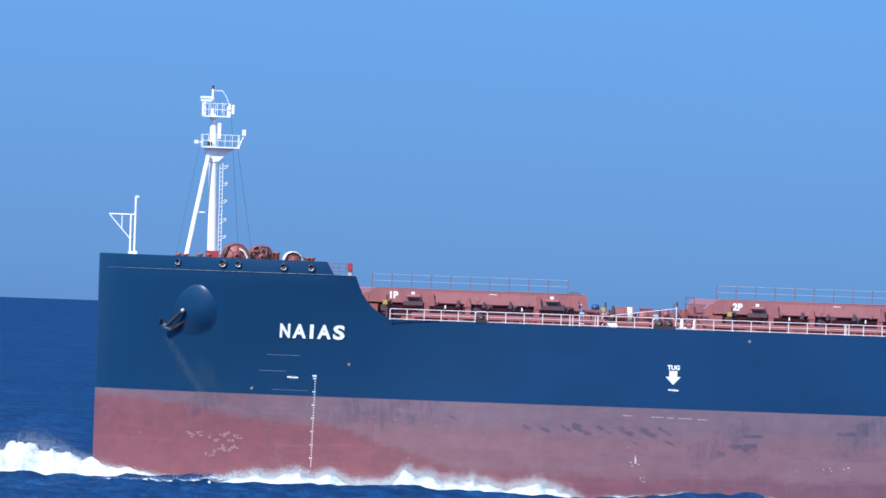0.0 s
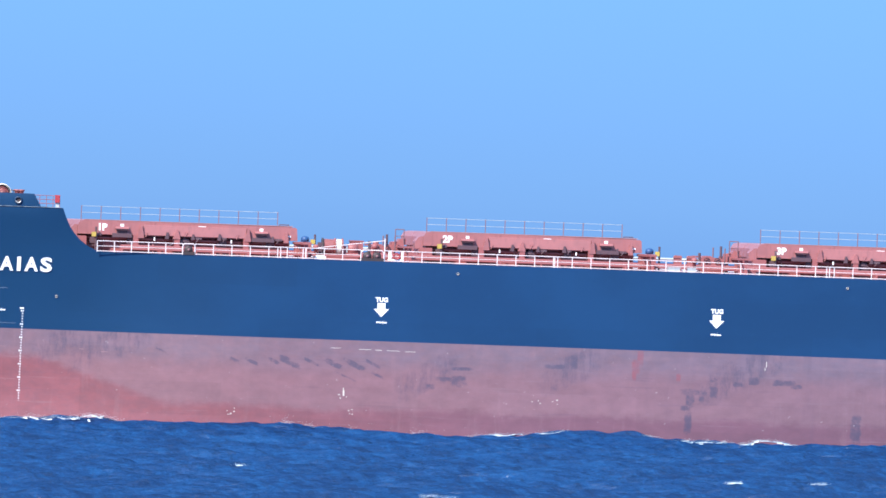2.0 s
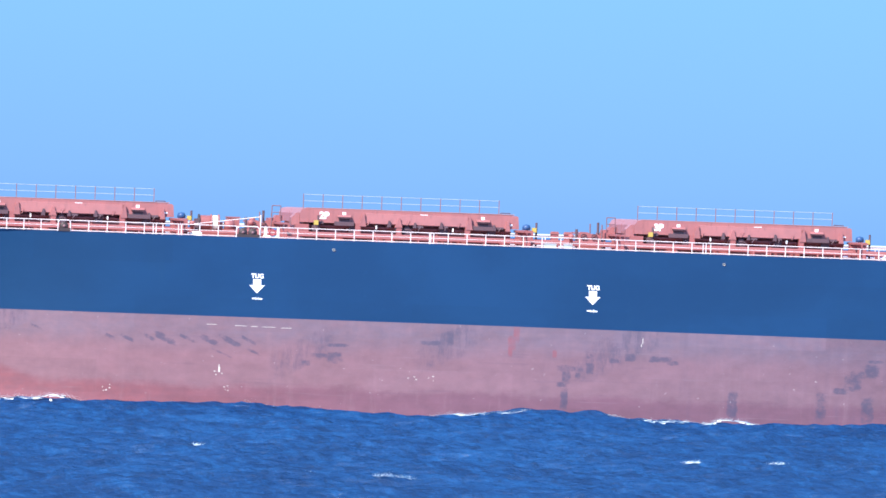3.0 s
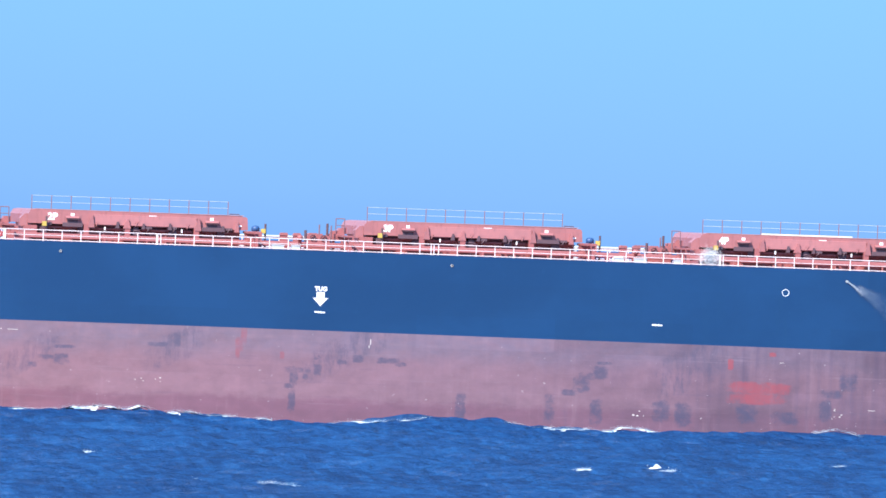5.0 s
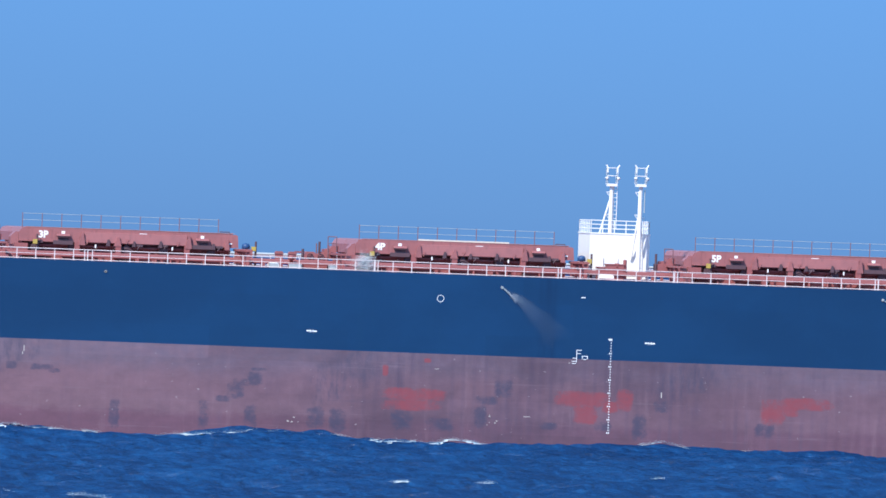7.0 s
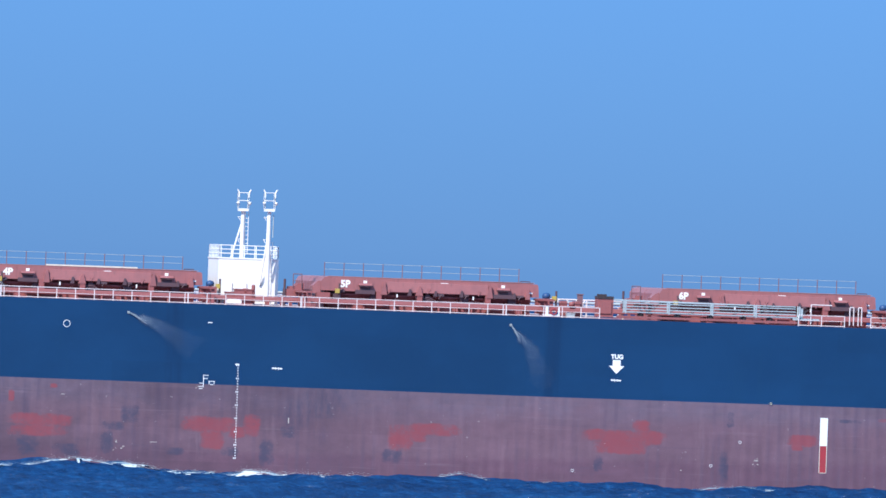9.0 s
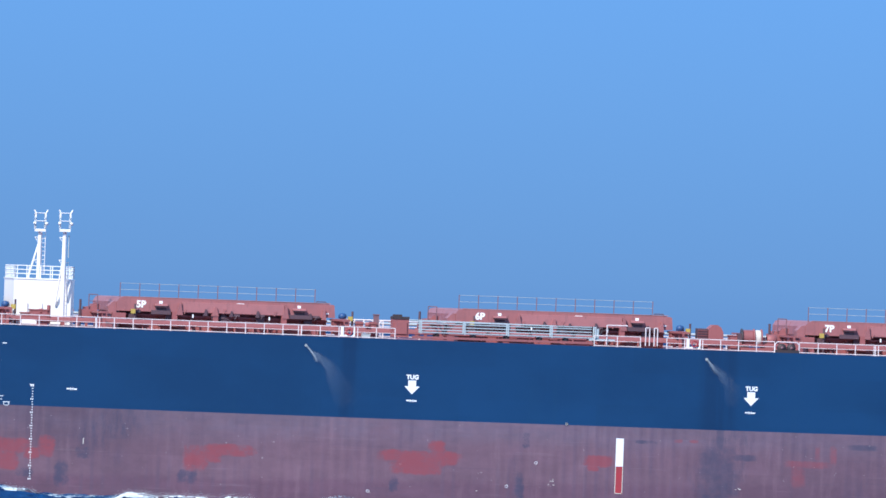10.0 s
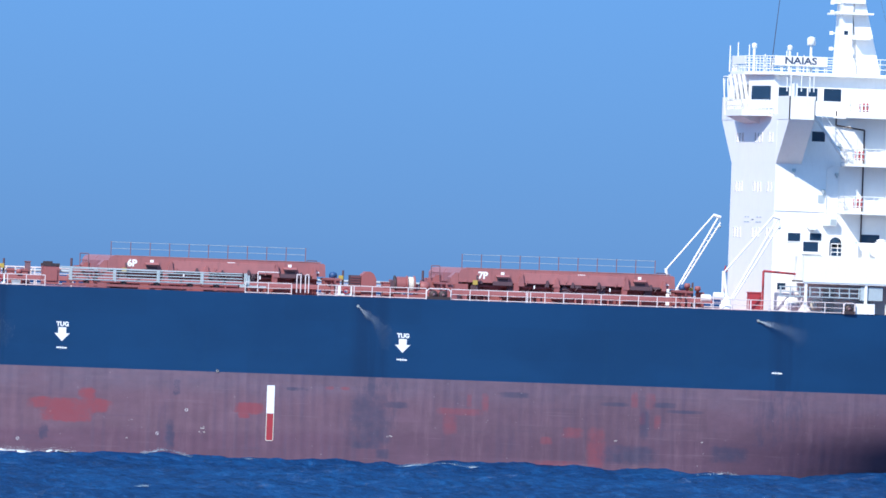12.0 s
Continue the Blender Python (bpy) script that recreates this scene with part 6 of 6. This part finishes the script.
    for z in (15.3, 19.3, 22.9):
        part("front_seam", Shape().box(199.19, 199.2, -10.9, 8.3, z, z + .03), WHITE, house)
    # inner wall of the side alley under the boat deck
    for x in (203.6, 206.4):
        part("alley_door", Shape().box(x - .42, x + .42, -11.06, -11.0, 11.85, 13.6), GALVANISED, house)


superstructure()


def provision_crane(s, dx):
    y = s * 15.0
    c = part("provision_crane", Shape().lathe([(0, .5), (.3, .5), (.4, .35), (.9, .3), (1.0, .01)], (195.0 + dx, y, 11.75), sides=14), WHITE, None, "white hose-handling crane with a raised jib")
    low, high = Vector((195.35 + dx, y, 12.5)), Vector((198.75 + dx, y, 18.75))
    step = Vector((.36, 0, -.08))
    part("jib_side", Shape().tube(low, high, .075), WHITE, c)
    part("jib_side", Shape().tube(low + step * .4, high - (high - low) * .06 + step, .06), WHITE, c)
    for i in range(11):
        p = low + (high - low) * (.06 + .08 * i)
        part("rung", Shape().tube(p, p + step * (.45 + .05 * i), .026, sides=5), WHITE, c)
    part("jib_chord", Shape().tube((194.75 + dx, y, 14.5), (198.35 + dx, y, 18.85), .062), WHITE, c)
    part("post", Shape().tube((195.1 + dx, y, 12.2), (194.75 + dx, y, 14.6), .12), WHITE, c)
    part("jib_head", Shape().tube((198.3 + dx, y, 18.85), (198.9 + dx, y, 18.7), .12), WHITE, c)
    part("hook", Shape().tube((198.85 + dx, y, 18.7), (198.85 + dx, y, 18.1), .02, sides=5).ball((198.85 + dx, y, 18.0), .12), GALVANISED, c)
    part("motor", Shape().tube((194.0 + dx, y, 12.7), (194.8 + dx, y, 12.7), .28, sides=14), WHITE, c)


provision_crane(-1, .1)
provision_crane(1, .75)
part("fire_main", Shape().path([(198.3, -12.5, 11.75), (198.3, -12.5, 14.7), (201.0, -12.5, 14.55)], .09, 8), SIGNAL_RED, None, "red fire main rising before the house")
standpipe = part("fire_main", Shape().tube((195.15, -13, 11.75), (195.15, -13, 14.6), .10), WHITE, None, "slim white standpipe with a red valve head")
part("valve_head", Shape().tube((195.3, -13, 13.1), (195.3, -13, 15.0), .06).box(195.2, 195.45, -13.1, -12.9, 14.55, 14.8), SIGNAL_RED, standpipe)
part("steel_store", Shape().box(197.35, 198.25, -12.2, -11.1, 11.72, 13.1).box(197.3, 198.3, -12.25, -11.05, 13.02, 13.1), SIGNAL_RED, None, "red steel store box")
part("foam_drum", Shape().tube((193.6, -12.5, 12.5), (194.3, -12.5, 12.5), .28, sides=16), WHITE, None, "white drum on the deck")


def aft_gangway():
    g = part("spare_gangway", Shape().box(199.2, 205.2, -15.6, -15.0, 12.85, 12.92), GALVANISED, None, "grey spare ladder slung under the boat deck")
    for z in (12.9, 13.25, 13.6):
        part("stringer", Shape().box(199.0, 205.2, -15.66, -15.6, z - .04, z + .04), GALVANISED, g)
    for i in range(9):
        x = 199.1 + i * .75
        part("upright", Shape().box(x - .04, x + .04, -15.7, -15.62, 12.85, 13.65), GALVANISED, g)
    part("end_case", Shape().box(205.2, 206.9, -15.7, -14.6, 12.75, 13.75), GALVANISED, g)


aft_gangway()
part("equipment_case", Shape().box(204.85, 206.3, -15.9, -15.2, 11.72, 12.5), WHITE, None, "white equipment case at the rail")
part("equipment_case", Shape().box(207.2, 209.0, -15.9, -15.2, 11.72, 12.5), WHITE, None, "white equipment case at the rail")
for x, r in ((200.3, .5), (202.2, .42)):
    part("rope_reel", Shape().lathe([(-.5, .05), (-.5, r), (-.4, r), (-.4, r * .6), (.4, r * .6), (.4, r), (.5, r), (.5, .05)], (x, -14, 12.3), (0, 1, 0), 18), WHITE if x < 201 else ROPE, None, "pale mooring rope reel on deck")


# ---- spray, foam and steam ----
def droplets(name, points, material, parent=None):
    """Many small three-sided clots; points: place and size."""
    v, f = [], []
    rng = random.Random(len(points))
    for p, r in points:
        k = len(v)
        for _ in range(4):
            d = Vector((rng.gauss(0, 1), rng.gauss(0, 1), rng.gauss(0, 1))).normalized() * r
            v.append(tuple(Vector(p) + d))
        f += [(k, k + 1, k + 2), (k, k + 2, k + 3), (k, k + 3, k + 1), (k + 1, k + 3, k + 2)]
    me = bpy.data.meshes.new(name)
    me.from_pydata(v, [], f)
    me.materials.append(material)
    ob = new(name, me)
    if parent:
        ob.parent = parent
    return ob


JETS = []


def overboard_jet(x, z, reach, drop, strength, sway):
    """A bright stream leaves the pipe and frays into mist that drifts aft; sway: degrees by which it swings, time by time."""
    rng = random.Random(int(x * 10))
    out = part("discharge_pipe", Shape().tube((x, -BEAM + .1, z), (x, -BEAM - .08, z), .11), BRIGHT_STEEL, ship, "overboard discharge pushing out water")
    core, mist = [], []
    for _ in range(int(1300 * strength)):
        f = rng.random() ** 1.8 * .34
        spread = .05 + .7 * f
        core.append(((reach * f + rng.gauss(0, .22) * spread, -.12 - .5 * f + rng.gauss(0, .2) * spread, -drop * (.55 * f + .9 * f * f) + rng.gauss(0, .25) * spread), .018))
    for _ in range(int(5200 * strength)):
        f = .18 + .95 * rng.random() ** .85
        lag = rng.random() ** 1.5
        spread = .10 + .75 * f
        curl = .12 * math.sin(7 * f + x)
        mist.append(((reach * f * (1 + .35 * lag) + curl + rng.gauss(0, .22) * spread, -.3 - .6 * f + rng.gauss(0, .3) * spread, -drop * (.55 * f + .45 * f * f) * (1 - .30 * lag) + rng.gauss(0, .24) * spread), .0118 * (1.15 - .6 * f)))
    jet = tagged(droplets("water_jet", core, FOAM, out), "thin white stream of discharged water", kind="stuff")
    tagged(droplets("spray_veil", mist, FOAM, jet), "faint veil of spray", kind="stuff")
    JETS.append((jet, (x, -BEAM, z), sway))


for a in ((107.8, 10.95, 3.6, 2.9, .9, [(0, 0), (5.0, -4), (5.5, 6), (6.0, -24), (6.6, -16), (8.4, 2), (9.0, 4), (9.5, 10), (12, 0)]),
          (136.6, 11.0, 3.2, 3.2, .70, [(0, 0), (8.3, 4), (8.6, 2), (9.0, -20), (9.5, -22), (10.2, -10), (11.0, -8), (12, 0)]),
          (166.95, 11.0, 2.4, 2.4, .42, [(0, 0), (9.3, -14), (10.0, -16), (10.6, -4), (11.0, 8), (11.5, -6), (12, -10)]),
          (197.4, 10.95, 2.6, 1.5, .6, [(0, 0), (11.3, -6), (12, 4)])):
    overboard_jet(*a)
rng = random.Random(9)
tagged(droplets("steam_puff", [((97.5 + rng.gauss(0, .36), -15.6 + rng.gauss(0, .3), 12.35 + rng.gauss(0, .34)), .021) for _ in range(9000)], FOAM, ship), "thin white steam at the rail", kind="stuff")


# ---- white water ----
def foam_ridge(name, spots, seed, label, spray=120, lace=0.28):
    """A ragged heap of white water along x: spots give x, y, height and breadth along its run; clots of spray stand over it."""
    rng = random.Random(seed)
    xs = [s[0] for s in spots]
    v, f = [], []
    n = max(8, int((xs[-1] - xs[0]) / 0.16))
    rows = 13
    for i in range(n + 1):
        x = xs[0] + (xs[-1] - xs[0]) * i / n
        y, high, wide = (float(np.interp(x, xs, [s[k] for s in spots])) for k in (1, 2, 3))
        rough = 0.75 + 0.5 * noise.fractal(Vector((x * .45 + seed, seed, 0)), 1.0, 2.0, 4)
        for j in range(rows):
            u = j / (rows - 1) * 2 - 1
            lump = 1 + 0.24 * noise.fractal(Vector((x * 1.0, u * 2.4 + seed, seed * 3)), 0.9, 2.0, 5)
            h = high * max(rough, .12) * max(0.0, 1 - u * u) ** 0.6 * lump
            v.append((x + 0.25 * noise.noise(Vector((x * 2.1, u * 4, seed))), y + u * wide + .3 * noise.noise(Vector((x, u * 2, seed + 5))), h))
    for i in range(n):
        for j in range(rows - 1):
            k = i * rows + j
            # torn open towards its edges
            x, u = v[k][0], (j + .5) / (rows - 1) * 2 - 1
            if noise.fractal(Vector((x * 1.1, u * 3.5, seed * 1.7)), .8, 2.0, 5) > .12 + .75 * abs(u) ** 1.5 - .25 - lace:
                f.append((k, k + rows, k + rows + 1, k + 1))
    for k in range(int(spray * (xs[-1] - xs[0]))):
        x = rng.uniform(xs[0], xs[-1])
        y, high, wide = (float(np.interp(x, xs, [s[q] for s in spots])) for q in (1, 2, 3))
        up = abs(rng.gauss(.60, .26))
        r = rng.uniform(.014, .036) * (1.25 - .5 * min(up, 1.5))
        c = Vector((x + rng.gauss(0, .25), y + rng.gauss(0, .4) * wide, high * up))
        b = len(v)
        for _ in range(4):
            v.append(tuple(c + Vector((rng.gauss(0, 1), rng.gauss(0, 1), rng.gauss(0, 1))).normalized() * r))
        f += [(b, b + 1, b + 2), (b, b + 2, b + 3), (b, b + 3, b + 1), (b + 1, b + 3, b + 2)]
    me = bpy.data.meshes.new(name)
    me.from_pydata(v, [], f)
    me.materials.append(FOAM)
    me.polygons.foreach_set("use_smooth", [len(p.vertices) == 4 for p in me.polygons])
    return tagged(new(name, me), label, "foam", kind="stuff")


plume = foam_ridge("bow_wave", [(-10, -4, .5, .8), (-7.5, -4, 1.7, 1.2), (-5.4, -4, 2.7, 1.6), (-3.4, -4, 3.3, 1.6), (-1.6, -4.5, 2.5, 1.6), (.3, -5, 1.5, 1.5), (3.0, -7, .9, 1.2), (5.5, -10, .5, .8), (8, -13, .3, .5)], 3,
                   "white plume of the bow wave at the stem", 1900, 9)
SEA_DRIFT = (-1.9, -0.7)
STREAKS, CRESTS = [], []


def streak(x0, x1, y, wide, high, seed, label, spray=30, torn=.1, fall=()):
    """Foam that lies on the water and drifts with it: it follows the waves, is heaped up to the height given and torn open towards its edges."""
    rng = random.Random(seed)
    n, rows = max(6, int((x1 - x0) / .14)), 11
    along = np.linspace(x0, x1, n + 1)
    v, f = [], []
    for x in along:
        end = min(1.0, (x - x0) / 2.0 + .05, (x1 - x) / 2.0 + .05)
        bend = .9 * noise.noise(Vector((x * .13, seed, 2.0)))
        lift = max(.10, .55 + .7 * noise.fractal(Vector((x * .22, seed * 2.0, 0)), 1.0, 2.0, 3)) * end
        for j in range(rows):
            u = j / (rows - 1) * 2 - 1
            yy = y + bend + u * wide
            heap = high * lift * max(0.0, 1 - u * u) ** .7 * (1 + .28 * noise.fractal(Vector((x * 1.3, u * 2.0, seed)), .9, 2.0, 4))
            v.append((x + .2 * noise.noise(Vector((x * 2, u * 3, seed))), yy, heap))
    ground = wave_height(np.array([p[0] for p in v]), np.array([p[1] for p in v]), .42)
    v = [(p[0], p[1], p[2] + float(g) + .03) for p, g in zip(v, ground)]
    for i in range(n):
        for j in range(rows - 1):
            u = (j + .5) / (rows - 1) * 2 - 1
            if noise.fractal(Vector((along[i] * .8, u * 2.6, seed * 1.7)), .8, 2.0, 5) > torn - .35 + .7 * abs(u) ** 1.6:
                k = i * rows + j
                f.append((k, k + rows, k + rows + 1, k + 1))
    for _ in range(int(spray * (x1 - x0))):
        c = Vector(v[rng.randrange(n) * rows + rng.choice((3, 4, 5, 6, 7))]) + Vector((rng.gauss(0, .15), rng.gauss(0, .2), abs(rng.gauss(0, .20)) * high + .02))
        r, b = rng.uniform(.010, .028), len(v)
        for _ in range(4):
            v.append(tuple(c + Vector((rng.gauss(0, 1), rng.gauss(0, 1), rng.gauss(0, 1))).normalized() * r))
        f += [(b, b + 1, b + 2), (b, b + 2, b + 3), (b, b + 3, b + 1), (b + 1, b + 3, b + 2)]
    me = bpy.data.meshes.new("foam_streak")
    me.from_pydata(v, [], f)
    me.materials.append(FOAM if high > .5 else THIN_FOAM)
    me.polygons.foreach_set("use_smooth", [len(p.vertices) == 4 for p in me.polygons])
    STREAKS.append((tagged(new("foam_streak", me), label, "foam", kind="stuff"), fall))


# the shoulder of the bow wave breaks along the forebody and then spreads into thin foam
streak(104.6, 118.5, -18.4, 1.5, 1.35, 5, "white crest breaking along the ship's forebody", 2600, -9, [(0, -.12), (.5, -.35), (1.0, -.85), (1.7, -1.7), (12, -2.2)])
streak(117.0, 132.5, -18.4, 1.6, 1.6, 6, "white crest breaking along the ship's forebody", 2600, -9, [(0, -.30), (.6, -.25), (1.1, -.55), (2.2, -2.0), (12, -2.6)])
for k, (x0, x1, y, wide, high, rise) in enumerate(((95.0, 107.0, -19.0, 1.0, .62, 0), (107.5, 120.0, -18.6, .9, .42, 3.4), (119.5, 129.5, -19.2, .8, .36, 3.2), (132.5, 140.0, -19.5, .9, .40, 0), (134.5, 149.5, -18.8, 1.0, .48, 6.5),
                                                   (146.0, 157.5, -18.4, .8, .30, 0), (152.5, 164.0, -19.6, 1.2, .70, 8.2), (168.8, 172.4, -18.8, .6, .26, 0), (176.5, 181.0, -18.6, .6, .28, 0), (186.0, 194.0, -18.8, .7, .30, 0), (210.0, 215.0, -18.6, .6, .30, 0))):
    streak(x0, x1, y, wide, high, 40 + k, "thin streak of foam along the ship's side", 140, .22, [(0, -.7), (rise, -.7), (rise + 1.2, 0), (12, 0)] if rise else ())
for k, (x, y, length, high) in enumerate(((99.6, -283, 1.1, .34), (101.0, -281, .9, .30), (129.1, -193, .9, .28), (134.4, -193, 1.0, .28), (98.5, -250, .6, .22), (99.4, -179, .6, .22), (150.0, -160, .7, .20))):
    streak(x - length / 2, x + length / 2, y, .35, high, 70 + k, "small whitecap on the open water", 260, .18)


def crest(length, high, y, track, seed, label, spray=60):
    spots = [(-length / 2, 0, .2, .4), (-length * .35, 0, high * .6, .8), (-length * .1, 0, high, .9), (length * .15, 0, high * .65, .9), (length * .35, 0, high * .5, .8), (length / 2, 0, .15, .3)]
    CRESTS.append((foam_ridge("foam_crest", spots, seed, label, spray, .6), y, track))


crest(5.6, 1.15, -188.0, [(0, 127, -1.8), (4.4, 126.2, -1.6), (5.0, 125.8, -.35), (5.5, 126.9, 0), (6.1, 126.8, 0), (6.7, 124.2, -.2), (7.6, 121, -1.5), (12, 111, -1.9)], 7, "small whitecap on the open water", 200)
crest(2.6, 1.25, -18.4, [(0, 126.5, -1.4), (.3, 126.4, -.3), (.5, 127.0, 0), (1.0, 132.2, 0), (1.4, 134.0, -1.0), (2.0, 136.0, -1.9), (12, 136.0, -2.2)], 8, "burst of spray thrown up beside the hull", 1500)


def ship_at(t):
    return pose(SHIP_START - SHIP_SPEED * t, 0, 0)


def seat_origins():
    """Sets the origin of each thing on board at its own base."""
    for ob in MOVERS:
        if ob.name.startswith("cargo_hatch"):
            continue
        spots = [v.co + o.location for o in (ob, *ob.children_recursive) if o.data for v in o.data.vertices]
        base = Vector(((min(p.x for p in spots) + max(p.x for p in spots)) / 2, (min(p.y for p in spots) + max(p.y for p in spots)) / 2, min(p.z for p in spots)))
        if ob.data:
            ob.data.transform(Matrix.Translation(-base))
        for child in ob.children:
            child.location -= base
        ob.location = base


def motions():
    times = (0, 2, 4, 6, 8, 10, 12)
    walk(ship, [(t, ship_at(t)) for t in times])
    walk(plume, [(t, ship_at(t) @ pose(0, 0, SEA_LEVEL - .05)) for t in times])
    drift = [(t, (SEA_DRIFT[0] * t, SEA_DRIFT[1] * t)) for t in times]
    walk(sea, [(t, pose(x, y, 0)) for t, (x, y) in drift])
    for ob, fall in STREAKS:
        sunk = fall or [(0, 0), (12, 0)]
        beats = sorted({*times, *(t for t, _ in sunk)})
        walk(ob, [(t, pose(SEA_DRIFT[0] * t, SEA_DRIFT[1] * t, float(np.interp(t, *zip(*sunk))))) for t in beats])
    for ob, y, track in CRESTS:
        rows = []
        for t in np.arange(0, 12.01, .25):
            x, dz = (float(np.interp(t, [r[0] for r in track], [r[k] for r in track])) for k in (1, 2))
            level = wave_height(np.array([x - SEA_DRIFT[0] * t]), np.array([y - SEA_DRIFT[1] * t]), .42)[0]
            rows.append((float(t), pose(x, y, float(level) - .04 + dz)))
        walk(ob, rows)
    for jet, place, sway in JETS:
        walk(jet, [(t, pose(*place, 0, -turn, 0)) for t, turn in sway])
    for ob in MOVERS:
        home = ob.matrix_basis.copy()
        walk(ob, [(t, ship_at(t) @ home) for t in times])


seat_origins()
motions()
